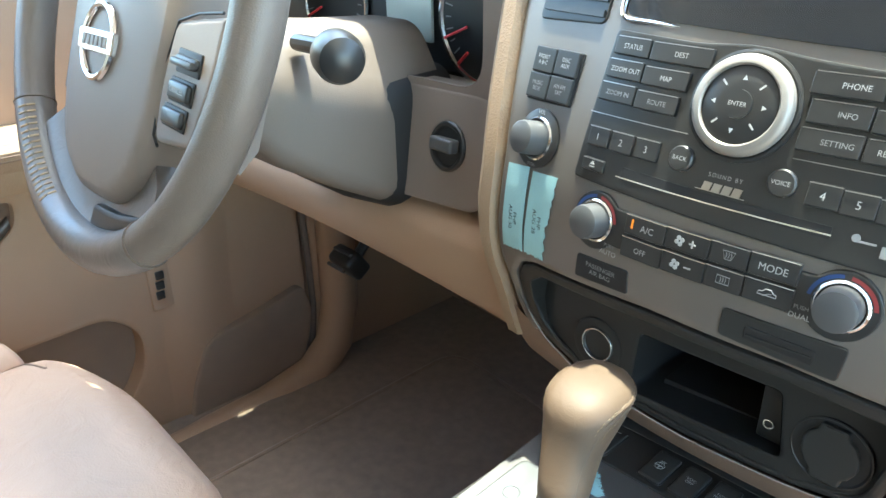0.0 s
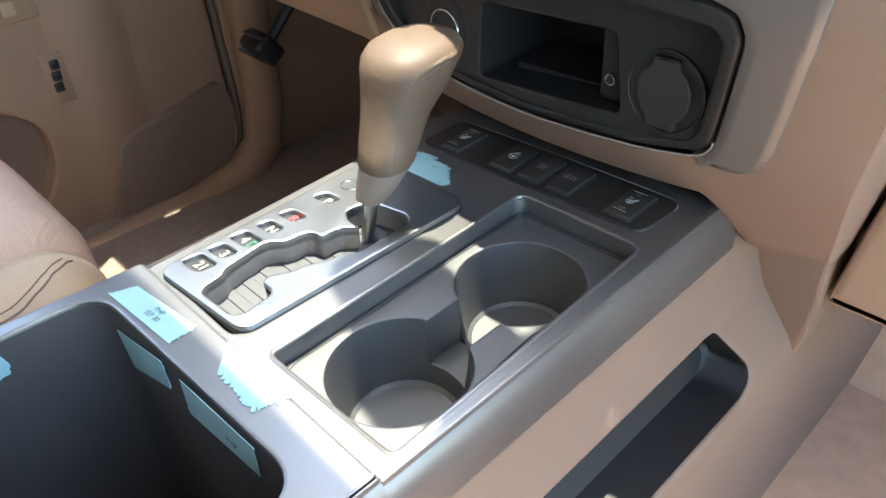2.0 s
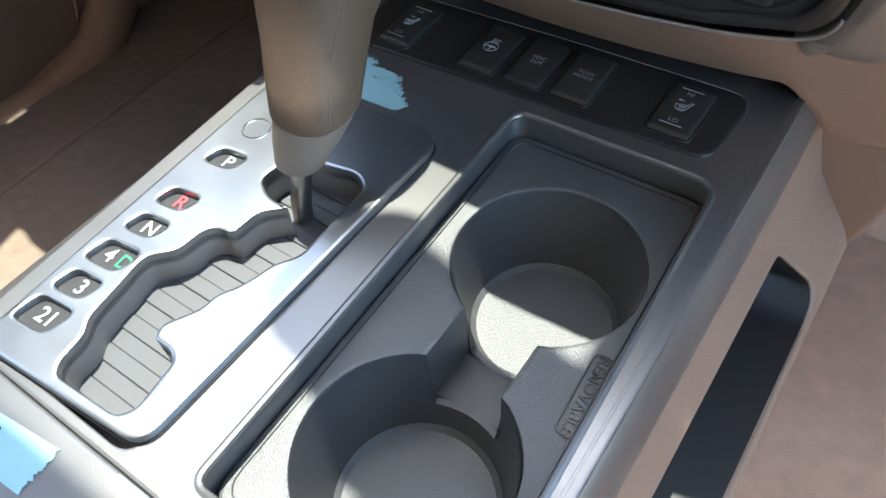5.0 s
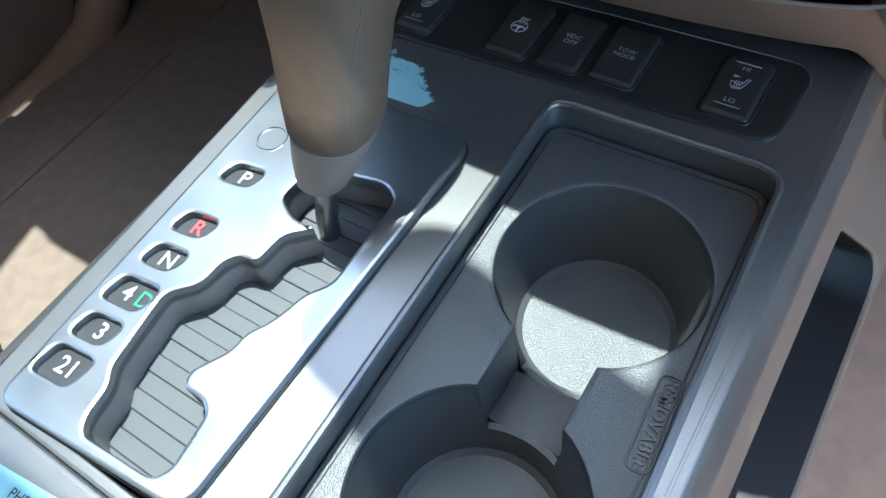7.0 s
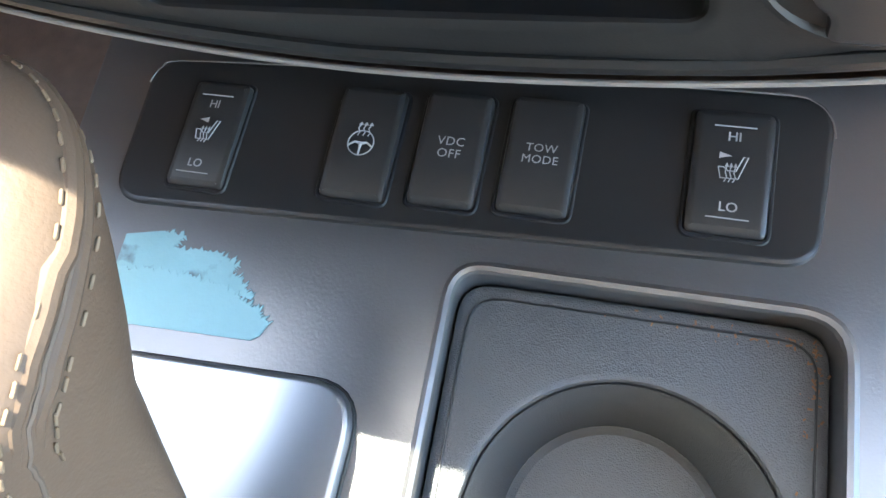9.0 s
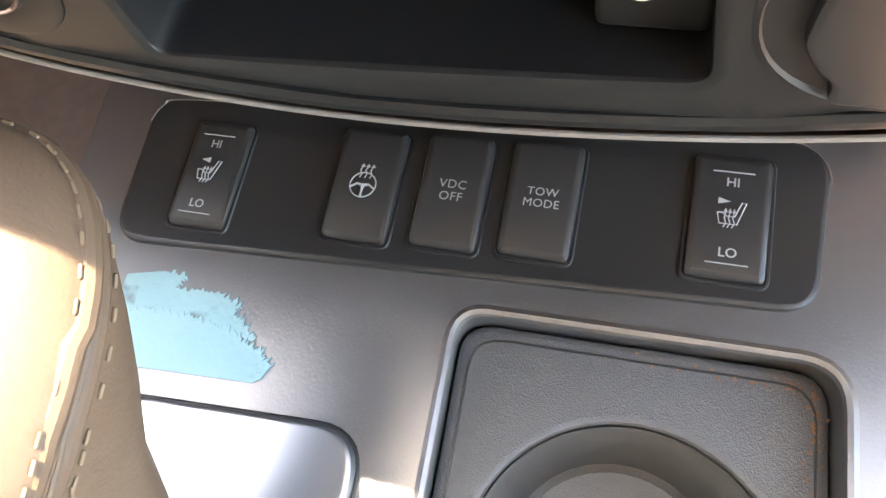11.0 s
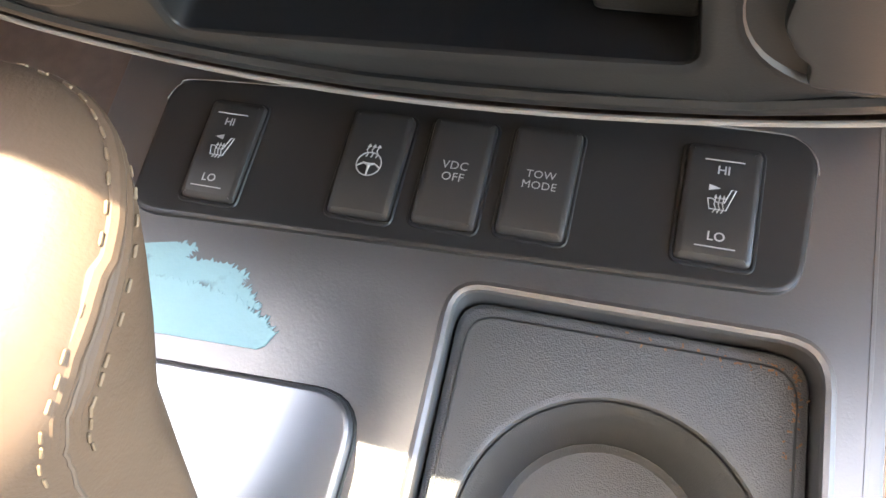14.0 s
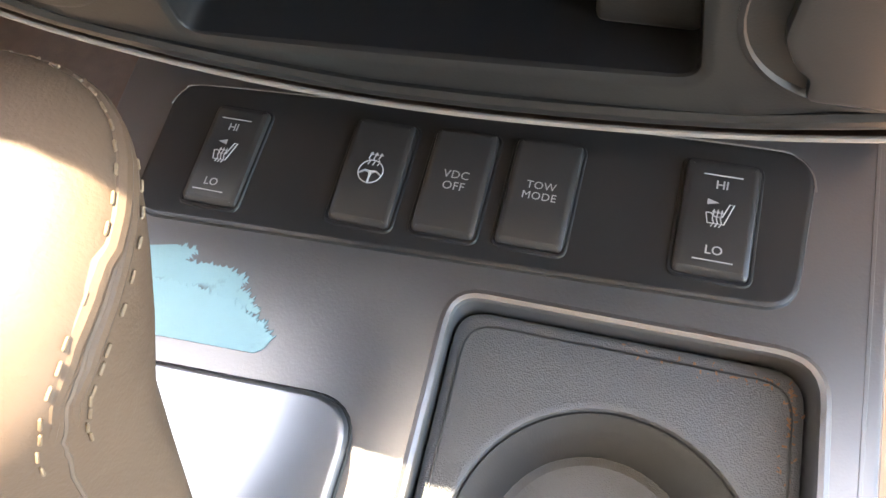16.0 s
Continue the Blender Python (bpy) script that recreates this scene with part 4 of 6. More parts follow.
for i in range(25):
    a = radians(-138 + 84 * i / 24)
    c, d = math.cos(a), math.sin(a)
    r0 = 0.128 + 0.016 * math.cos((a + radians(90)) * 1.5)
    rows.append([on_wheel(r * c, r * d, w) for r, w in ((r0 - 0.02, -0.012), (r0, -0.008), (r0 + 0.014, -0.007), (0.175, 0.0), (0.182, 0.004), (0.180, -0.012), (0.15, -0.03), (r0 - 0.02, -0.035))])
loft(bm, rows, True, True)
part("lower_spoke", bm, WHEEL_SMOOTH, wheel, "shiny grey lower spoke")
bm = bmesh.new()
INSERT = rounded([(0.000, -0.156), (0.042, -0.154), (0.082, -0.146), (0.088, -0.150), (0.060, -0.166), (0.022, -0.178), (-0.006, -0.181)], [0.006, 0.01, 0.004, 0.003, 0.02, 0.01, 0.006], 5)
slab(bm, INSERT, -0.014, -0.0005, bevel=0.004)
bm.transform(WM)
part("spoke_insert", bm, BLACK, wheel, "glossy dark insert in the lower spoke")
bm = bmesh.new()
sweep(bm, [on_wheel(0.0275 * math.cos(a), 0.0275 * math.sin(a) - 0.033, 0.0135) for a in np.linspace(0, 2 * math.pi, 40, endpoint=False)], 0.0030, 8, closed=True)
box(bm, on_wheel(0, -0.033, 0.0140), (0.064, 0.0165, 0.005), 0.001, 1, WM.to_3x3().to_4x4())
part("emblem", bm, CHROME, wheel, "round chrome emblem with a cross bar")
bm = bmesh.new()
for u in (-0.020, -0.012, -0.004, 0.004, 0.012, 0.020):
    box(bm, on_wheel(u, -0.033, 0.0167), (0.0052, 0.0085, 0.0008), 0, 1, WM.to_3x3().to_4x4())
part("emblem_bars", bm, HUB, wheel)
bm = bmesh.new()
slab(bm, rounded([(0.090, -0.006), (0.157, 0.002), (0.150, -0.045), (0.138, -0.086), (0.086, -0.090), (0.083, -0.05)], [0.010, 0.004, 0.03, 0.008, 0.010, 0.03]), -0.03, 0.0, bevel=0.003)
bm.transform(WM)
pad = part("switch_pad", bm, HUB, wheel, "taupe switch pad")
bm = bmesh.new()
sweep(bm, [on_wheel(u, v, -0.0006) for u, v in ((0.150, 0.0035), (0.12, 0.0008), (0.0935, -0.006), (0.086, -0.03), (0.0822, -0.06), (0.0835, -0.086), (0.092, -0.0925))], 0.0011, 6)
part("joint", bm, DEEP, pad)
for i, (u, v, hh) in enumerate(((0.1195, -0.0315, 0.012), (0.1155, -0.0510, 0.0125), (0.1120, -0.0690, 0.0115))):
    bm = bmesh.new()
    box(bm, (0, 0, 0), (0.033, hh + 0.004, 0.003), 0.0012, 2, WM @ Matrix.Translation((u, v, 0.0)) @ pose(0, 0, 0, 0, 0, -3))
    part("button_bezel", bm, DEEP, pad)
    bm = bmesh.new()
    if i == 0:
        box(bm, (0, 0.0025, 0.0), (0.029, hh * 0.5, 0.011), 0.002, 2, WM @ Matrix.Translation((u, v, 0.0012)) @ pose(0, 0, 0, 0, 0, -3))
        box(bm, (0, -0.0035, 0.0), (0.029, hh * 0.42, 0.006), 0.0015, 2, WM @ Matrix.Translation((u, v, 0.0012)) @ pose(0, 0, 0, 0, 0, -3))
    else:
        box(bm, (0, 0, 0), (0.029, hh, 0.0065), 0.0022, 3, WM @ Matrix.Translation((u, v, 0.001)) @ pose(0, 0, 0, 0, 0, -3))
    part("switch_button", bm, BRUSH if i == 0 else BUTTON, pad)
bm = bmesh.new()
text_mesh(bm, "CANCEL", 0.0052, WM @ Matrix.Translation((0.1155, -0.0510, 0.0047)) @ pose(0, 0, 0, 0, 0, -3))
part("marking", bm, MARK, pad)

# ---- steering column ----
column = thing("steering_column", "taupe plastic steering column shroud with a stalk", "steering column")
bm = bmesh.new()
rows = []
for y, hw, zt, zb in ((0.100, 0.050, 0.640, 0.570), (0.13, 0.068, 0.650, 0.535), (0.18, 0.078, 0.648, 0.505), (0.225, 0.082, 0.643, 0.482), (0.30, 0.082, 0.638, 0.478)):
    rows.append([Vector((-0.405 + p.x, y, p.y)) for p in rounded([(-hw, zb), (hw, zb), (hw, zb + 0.62 * (zt - zb)), (0.55 * hw, zt), (-0.55 * hw, zt), (-hw, zb + 0.62 * (zt - zb))], 0.022, 5)])
loft(bm, rows, True, True)
part("shroud", bm, DARK_TAUPE, column)
bm = bmesh.new()
sweep(bm, [(-0.35, 0.16, 0.637), (-0.315, 0.158, 0.638), (-0.28, 0.156, 0.638)], 0.007, 10)
lathe(bm, [(0.0, 0.0), (0.012, 0.0), (0.017, 0.005), (0.0195, 0.016), (0.0195, 0.032), (0.0165, 0.043), (0.008, 0.048), (0, 0.049)], 28, Matrix.Translation((-0.293, 0.156, 0.637)) @ pose(0, 0, 0, 0, 90, -25))
part("stalk", bm, BLACK, column, "black wiper stalk with a rounded end")
# Black body added to draw the shaded gap between shroud and knee panel.
bm = bmesh.new()
rows = []
for y, hw, zt, zb in ((0.205, 0.070, 0.60, 0.485), (0.24, 0.083, 0.60, 0.470), (0.31, 0.083, 0.60, 0.466)):
    rows.append([Vector((-0.405 + p.x, y, p.y)) for p in rounded([(-hw, zb), (hw, zb), (hw, zt), (-hw, zt)], 0.03, 5)])
loft(bm, rows, True, True)
part("gap_fill", bm, DEEP, column, "black filler standing in for the dark gap round the shroud")
bm = bmesh.new()
F = Matrix.Translation((-0.270, 0.2545, 0.544)) @ pose(0, 0, 0, 80, 0, 0)
lathe(bm, [(0.0225, -0.004), (0.0225, 0.002), (0.0212, 0.0034), (0.0185, 0.0030), (0.0165, 0.0005), (0.0, 0.0)], 40, F)
ign = part("ignition_switch", bm, BLACK, dash, "black ignition switch")
bm = bmesh.new()
box(bm, F @ Vector((0, 0.002, 0.006)), (0.029, 0.0125, 0.012), 0.003, 3, F.to_3x3().to_4x4())
part("key_grip", bm, BRUSH, ign, "worn grey key bar")

# ---- instrument cluster ----
cluster = thing("instrument_cluster", "dark instrument cluster with ringed dials and red needles", "instrument cluster")
bm = bmesh.new()
box(bm, (-0.41, 0.345, 0.66), (0.40, 0.01, 0.15), 0.002)
part("backing", bm, DEEP, cluster)
for cx in (-0.55, -0.305):
    F = Matrix.Translation((cx, 0.337, 0.640)) @ pose(0, 0, 0, 90, 0, 0)
    bm = bmesh.new()
    lathe(bm, [(0.058, 0.0), (0.060, 0.003), (0.0625, 0.003), (0.0635, 0.0)], 56, F)
    part("dial_ring", bm, CHROME, cluster, "bright dial ring")
    bm = bmesh.new()
    lathe(bm, [(0.0, 0.001), (0.058, 0.001)], 48, F)
    face_ = part("dial_face", bm, BLACK, cluster)
    bm = bmesh.new()
    for k in range(21):
        a = radians(-40 + 13 * k)
        m = F @ pose(0, 0, 0, 0, 0, math.degrees(a)) @ Matrix.Translation((0.050, 0, 0.0016))
        box(bm, (0, 0, 0), (0.007 if k % 2 else 0.010, 0.0012, 0.0004), 0, 1, m)
    part("dial_marks", bm, DIM, face_)
    bm = bmesh.new()
    sweep(bm, [(cx - 0.054, 0.334, 0.619), (cx - 0.036, 0.333, 0.626), (cx - 0.021, 0.332, 0.632)], 0.0014, 6)
    part("needle", bm, RED, cluster, "red dial needle")
    bm = bmesh.new()
    sweep(bm, [(cx - 0.035, 0.334, 0.596), (cx - 0.021, 0.333, 0.608)], 0.0016, 6)
    part("needle", bm, RED, cluster, "short red gauge needle")
bm = bmesh.new()
box(bm, (-0.415, 0.336, 0.634), (0.072, 0.004, 0.046), 0.001)
part("display", bm, DISPLAY, cluster, "pale grey green trip display")
bm = bmesh.new()
rows = []
for y, hw, zt, zb in ((0.345, 0.19, 0.735, 0.580), (0.29, 0.185, 0.745, 0.590), (0.262, 0.185, 0.745, 0.597), (0.262, 0.24, 0.76, 0.56), (0.34, 0.24, 0.77, 0.55)):
    rows.append([Vector((-0.42 + p.x, y, p.y)) for p in rounded([(-hw, zb), (hw, zb), (hw, zt), (-hw, zt)], 0.03, 6)])
loft(bm, rows, True)
part("hood", bm, HUB, cluster, "taupe cluster hood")

# ---- driver's seat ----
seat = thing("driver_seat", "beige leather driver seat with stitched seams and creases", "car seat")


def cushion(x0, x1, y0, y1, z0, z1, r, crown, n=18):
    """A stuffed block: rounded edges and a crowned top."""
    b = bmesh.new()
    box(b, ((x0 + x1) / 2, (y0 + y1) / 2, (z0 + z1) / 2), (x1 - x0, y1 - y0, z1 - z0), r, 6)
    slice_up(b, 0.03)
    for v in b.verts:
        u = (v.co.x - x0) / (x1 - x0) * 2 - 1
        w = (v.co.y - y0) / (y1 - y0) * 2 - 1
        k = max(0.0, (v.co.z - z0) / (z1 - z0))
        bulge = crown * (1 - u * u) * (1 - w * w * w * w) * k
        v.co.z += bulge + 0.0015 * noise.noise(v.co * 22) * k
        f = max(0.0, min(1.0, (v.co.y + 0.25) / 0.25)) if y1 > -0.1 else 0.0
        if v.co.x < -0.45:
            v.co.y -= 0.09 * ((v.co.x + 0.45) / 0.25) ** 2 * f
        if v.co.x > -0.245:
            v.co.y -= 0.022 * ((v.co.x + 0.245) / 0.06) ** 2 * f
    return b


SKINS = []


def stuffed(name, label, mat, *dims):
    b = cushion(*dims)
    SKINS.append(BVHTree.FromBMesh(b))
    return part(name, b, mat, seat, label, angle=60)


def drape(pts, r, lift=0.0003):
    """A sewn line laid on the cushions under the given places."""
    b = bmesh.new()
    out = []
    for p in smooth_path([(x, y, 0.6) for x, y in pts], 10):
        hits = [h[0].z for h in (k.ray_cast(p, Vector((0, 0, -1))) for k in SKINS) if h[0] is not None]
        if hits:
            out.append(Vector((p.x, p.y, max(hits) + lift)))
    sweep(b, out, r, 6)
    return b


stuffed("cushion", "beige leather seat cushion", SEAT_HIDE, -0.625, -0.27, -0.60, 0.016, 0.13, 0.307, 0.05, 0.012)
stuffed("bolster", "tan leather side bolster", SEAT_TAN, -0.285, -0.183, -0.62, 0.004, 0.10, 0.308, 0.045, 0.008)
stuffed("bolster", "", SEAT_HIDE, -0.715, -0.61, -0.62, -0.005, 0.10, 0.322, 0.045, 0.008)
part("seam", drape([(-0.605, -0.190), (-0.50, -0.178), (-0.38, -0.165), (-0.285, -0.156)], 0.0010), SEAM_BROWN, seat, "brown cross seam")
part("seam", drape([(-0.278, -0.50), (-0.276, -0.30), (-0.277, -0.15), (-0.274, -0.08), (-0.268, -0.035)], 0.0011), SEAM_BROWN, seat)
part("seam", drape([(-0.200, -0.55), (-0.198, -0.30), (-0.199, -0.10), (-0.206, -0.050), (-0.232, -0.016)], 0.0008), SEAM_BROWN, seat)
part("stitching", drape([(-0.204, -0.55), (-0.202, -0.30), (-0.203, -0.10), (-0.210, -0.053), (-0.234, -0.021)], 0.0005), THREAD, seat, "pale sewn line along the bolster")
part("seam", drape([(-0.618, -0.50), (-0.616, -0.30), (-0.618, -0.14), (-0.60, -0.075), (-0.56, -0.05)], 0.0012), SEAM_BROWN, seat)
bm = cushion(-0.66, -0.235, -0.52, -0.30, 0.22, 0.95, 0.06, 0.0)
part("backrest", bm, SEAT_TAN, seat, "tan leather backrest", angle=60)
part("bolster", cushion(-0.42, -0.222, -0.42, -0.212, 0.24, 0.352, 0.05, 0.0), SEAT_TAN, seat, "tan leather back bolster", angle=60)
bm = bmesh.new()
box(bm, (-0.45, -0.3, 0.05), (0.42, 0.5, 0.14), 0.01)
part("base", bm, BLACK, seat)

# ---- driver's door ----
door = tagged(new("door_1"), "tan plastic driver door panel with an armrest and handle", "door", kind="structure")
bm = bmesh.new()
GRASP = rounded([(-0.166, 0.328), (-0.148, 0.394), (-0.03, 0.402), (0.010, 0.398), (0.006, 0.368), (-0.024, 0.340)], [0.012, 0.014, 0.02, 0.008, 0.012, 0.014], 5)
PK = rounded([(-0.45, 0.03), (0.09, 0.03), (0.128, 0.09), (0.131, 0.15), (0.090, 0.190), (-0.45, 0.172)], 0.03)
slab(bm, rounded([(-0.60, -0.05), (0.25, -0.06), (0.39, -0.02), (0.428, 0.06), (0.425, 0.50), (0.38, 0.70), (-0.60, 0.70)], [0.02, 0.05, 0.06, 0.05, 0.05, 0.03, 0.02]), -0.04, 0.0, [PK, GRASP], bevel=0.006)
for v in bm.verts:
    y, z, d = v.co
    v.co = (-0.845 + d - 0.02 * max(0, (z - 0.52) / 0.18), y, z)
part("door_panel", bm, TAN, door)
bm = bmesh.new()
slab(bm, rounded([(0.172, -0.06), (0.195, 0.03), (0.225, 0.10), (0.32, 0.112), (0.412, 0.135), (0.428, 0.08), (0.400, -0.02), (0.27, -0.055)], [0.02, 0.03, 0.03, 0.04, 0.02, 0.04, 0.03, 0.03]), 0.0, 0.0165, bevel=0.004)
for v in bm.verts:
    y, z, d = v.co
    v.co = (-0.845 + d, y, z)
part("speaker_cover", bm, DOOR_CLOTH, door, "brown lower speaker cover")
bm = bmesh.new()
rows = []
for z in np.linspace(-0.03, 0.50, 14):
    yc = 0.222 + 0.08 * (z - 0.1) + 0.10 * max(0.0, 0.10 - z)
    wide = 0.075 + 0.05 * max(0.0, (0.2 - z))
    rows.append([(-0.8465 + 0.012 * math.cos(u * math.pi / 2) ** 2, yc + u * wide, z) for u in np.linspace(-1, 1, 15)])
loft(bm, rows)
part("moulded_ridge", bm, TAN, door)
bm = bmesh.new()
sweep(bm, smooth_path([(-0.842, 0.425, 0.50), (-0.842, 0.432, 0.28), (-0.842, 0.434, 0.06), (-0.842, 0.405, -0.02), (-0.842, 0.33, -0.055), (-0.842, 0.22, -0.07), (-0.842, -0.5, -0.06)]), 0.006, 8)
part("door_seal", bm, DARK_TAUPE, door, "dark brown rubber door seal")
bm = bmesh.new()
box(bm, (-0.885, -0.15, 0.10), (0.01, 0.7, 0.2))
part("door_pocket", bm, DOOR_CLOTH, door, "shaded map pocket")
bm = bmesh.new()
rows = []
for i in range(15):
    y = -0.60 + 0.87 * i / 14
    w = 0.075 * min(1.0, (0.285 - y) / 0.12) + 0.004
    zt = 0.486 - 0.012 * max(0, (y - 0.05) / 0.2)
    rows.append([(-0.85, y, zt), (-0.85 + w * 0.8, y, zt), (-0.85 + w, y, zt - 0.010), (-0.85 + w, y, zt - 0.035), (-0.85 + w * 0.8, y, zt - 0.06), (-0.85, y, zt - 0.08)])
loft(bm, rows, True, True)
part("armrest", bm, TAN_HIDE, door, "tan padded door armrest")
bm = bmesh.new()
rows = []
for i in range(15):
    y = -0.135 + 0.38 * i / 14
    e = min(1.0, 4.0 * min(i, 14 - i) / 14 + 0.35)
    w = 0.078 * min(1.0, (0.285 - y) / 0.12) + 0.006
    zt = 0.486 - 0.012 * max(0, (y - 0.05) / 0.2) + 0.012 * e
    rows.append([(-0.85, y, zt - 0.001), (-0.85 + w * 0.75, y, zt), (-0.85 + w * 0.95, y, zt - 0.004), (-0.85 + w + 0.003 * e, y, zt - 0.014), (-0.85 + w + 0.002 * e, y, zt - 0.030), (-0.85 + w * 0.9, y, zt - 0.044)])
loft(bm, rows)
rest = part("armrest_pad", bm, TAN_HIDE, door, "raised tan armrest pad")
for dz in (0.018, 0.024):
    bm = bmesh.new()
    sweep(bm, [Vector(r[3]).lerp(Vector(r[4]), (dz - 0.014) / 0.016) + Vector((0.0004, 0, 0)) for r in rows[1:-1]], 0.0009, 6)
    part("stitching", bm, SEAM_BROWN, rest)
for i in range(3):
    bm = bmesh.new()
    box(bm, (-0.815, -0.095 + 0.045 * i, 0.4985), (0.024, 0.030, 0.006), 0.002)
    part("window_switch", bm, DARK_TAUPE, rest)
# Browner than the panel round it: the hollow's shade is in the colour.
bm = bmesh.new()
rows = [[(-0.846 + d, -0.08 + (p.x + 0.08) * k, 0.368 + (p.y - 0.368) * k) for p in GRASP] for d, k in ((-0.002, 1.03), (-0.022, 0.98), (-0.030, 0.90))]
loft(bm, rows, True)
bm.faces.new([bm.verts.new(p) for p in rows[-1]])
part("handle_recess", bm, DOOR_CLOTH, door, "hollow behind the handle, its shade put in as browner colour")
bm = bmesh.new()
rows = []
for i in range(17):
    u = i / 16
    y = -0.153 + 0.150 * u
    swell = 0.35 + 0.65 * math.sin(math.pi * min(1.0, max(0.0, 0.08 + 0.84 * u))) ** 0.6
    z = 0.341 + 0.014 * u + 0.026 * u ** 5
    rows.append(oval((-0.8255, y, z), 0.011, 0.013, 20))
    rows[-1] = [(-0.8255 + (a + 0.8255) * swell, y, z + (b - y) * swell) for a, b, _ in rows[-1]]
loft(bm, rows, True, True)
grip_bar = part("door_handle", bm, HANDLE, door, "thick dark brown inside door handle")
bm = bmesh.new()
box(bm, (-0.826, -0.156, 0.3435), (0.012, 0.010, 0.013), 0.004, 2)
part("handle_tip", bm, STEEL, grip_bar, "worn bright tip of the handle")
bm = bmesh.new()
box(bm, (-0.842, 0.153, 0.321), (0.008, 0.055, 0.035), 0.003)
lock = part("lock_plate", bm, TAN, door)
bm = bmesh.new()
box(bm, (-0.836, 0.143, 0.323), (0.006, 0.018, 0.018), 0.002)
part("lock_switch", bm, SEAT_TAN, lock)
bm = bmesh.new()
box(bm, (-0.843, 0.173, 0.215), (0.006, 0.034, 0.075), 0.004)
mem = part("memory_plate", bm, TAN, door)
for i in range(3):
    bm = bmesh.new()
    box(bm, (-0.838, 0.170 + 0.002 * i, 0.203 + 0.0165 * i), (0.006, 0.013, 0.013), 0.002)
    part("memory_button", bm, BLACK, mem)

# ---- footwell ----
bm = bmesh.new()
box(bm, (-0.860, 0.62, 0.25), (0.06, 0.37, 0.66), 0.02)
kick = tagged(part("wall_kick_left", bm, TAN), "tan kick panel beside the driver footwell", "kick panel", kind="structure")
# Unseen filler panels; they stop sun leaking past the door's front edge.
bm = bmesh.new()
box(bm, (-0.915, 0.20, 0.30), (0.02, 1.2, 0.82))
box(bm, (-0.875, 0.47, 0.25), (0.06, 0.06, 0.66))
wall("wall_front_left", bm, TAN, "unseen tan panels stopping a sun leak beside the driver door", "wall")
bm = bmesh.new()
sweep(bm, [(-0.815, 0.478, 0.50), (-0.815, 0.480, 0.25), (-0.812, 0.474, 0.08), (-0.808, 0.452, 0.01), (-0.805, 0.40, -0.035), (-0.803, 0.30, -0.055), (-0.80, 0.15, -0.06), (-0.80, -0.5, -0.06)], 0.034, 12)
tagged(part("trim_sill", bm, TAN), "tan plastic door sill trim", "sill trim", kind="structure")
bm = bmesh.new()
box(bm, (-0.711, 0.435, 0.213), (0.058, 0.034, 0.046), 0.008, 3, pose(0, 0, 0, 35, 0, 0))
brake = thing("parking_brake_pedal", "black rubber parking brake pedal on a steel arm", "pedal")
pedal_pad = part("pedal_pad", bm, BLACK, brake)
for i in range(3):
    bm = bmesh.new()
    box(bm, (-0.711, 0.4165 + 0.0075 * (i - 1), 0.2235 + 0.0115 * (i - 1)), (0.046, 0.006, 0.006), 0.002, 2, pose(0, 0, 0, 35, 0, 0))
    part("rib", bm, RUBBER, pedal_pad)
bm = bmesh.new()
sweep(bm, [(-0.71, 0.44, 0.21), (-0.705, 0.50, 0.27), (-0.70, 0.56, 0.38), (-0.70, 0.60, 0.5)], 0.009, 8)
part("pedal_arm", bm, BLACK, brake)

# ---- switch panel on the console ----
panel = thing("switch_panel", "black switch panel with heater and mode buttons", "switch panel")
PZ0 = TOP_Z + 0.0004
bm = bmesh.new()
slab(bm, rounded([(-0.0835, 0.1992), (0.0968, 0.2072), (0.0990, 0.2508), (0.01, 0.2490), (-0.0850, 0.2445)], [0.010, 0.0085, 0.0105, 0.001, 0.009], 8), TOP_Z - 0.004, PZ0 + 0.0012, bevel=0.0012)
part("panel_face", bm, BLACK, panel)
# Pale thread laid along the far edge to draw its highlight.
bm = bmesh.new()
sweep(bm, smooth_path([(x, y, PZ0 + 0.0009) for x, y in ((-0.0847, 0.2365), (-0.0824, 0.2417), (-0.0762, 0.2444), (-0.03, 0.2467), (0.01, 0.2487), (0.05, 0.2498), (0.0865, 0.2505), (0.0937, 0.2489), (0.0974, 0.2450), (0.0986, 0.240))], 5), 0.00028, 6)
part("rim_highlight", bm, EDGE, panel, "thin pale line drawn as the far edge's highlight")


def seat_icon(b, x, y, z, s, flip):
    """A heated seat sign: cushion, backrest and three wavy lines."""
    def P(u, v):
        return (x + u * s, y + v * s, z)
    sweep(b, [P(*q) for q in ((-1.0, 0.30), (-0.80, -0.62), (0.50, -0.62), (1.12, 1.28), (0.78, 1.28), (0.30, 0.02), (-0.28, 0.02))] , 0.00016, 5)
    sweep(b, [P(*q) for q in ((-1.0, 0.30), (-0.62, 0.32), (-0.28, 0.02))], 0.00016, 5)
    for u in (-0.38, -0.06, 0.26):
        sweep(b, [P(u - 0.12, -0.92), P(u + 0.06, -0.55), P(u - 0.08, -0.1), P(u, 0.42)], 0.00014, 5)
        b.faces.new([b.verts.new(P(*q)) for q in ((u - 0.16, 0.36), (u + 0.16, 0.36), (u, 0.74))])
    tri = [P(-1.0, 1.05), P(-1.0, 1.6), P(-0.05, 1.32)] if not flip else [P(-0.05, 1.05), P(-0.05, 1.6), P(-0.95, 1.32)]
    b.faces.new([b.verts.new(q) for q in tri])


def flat(x, y, z, a=0.0):
    return Matrix.Translation((x, y, z)) @ pose(0, 0, 0, 0, 0, a)


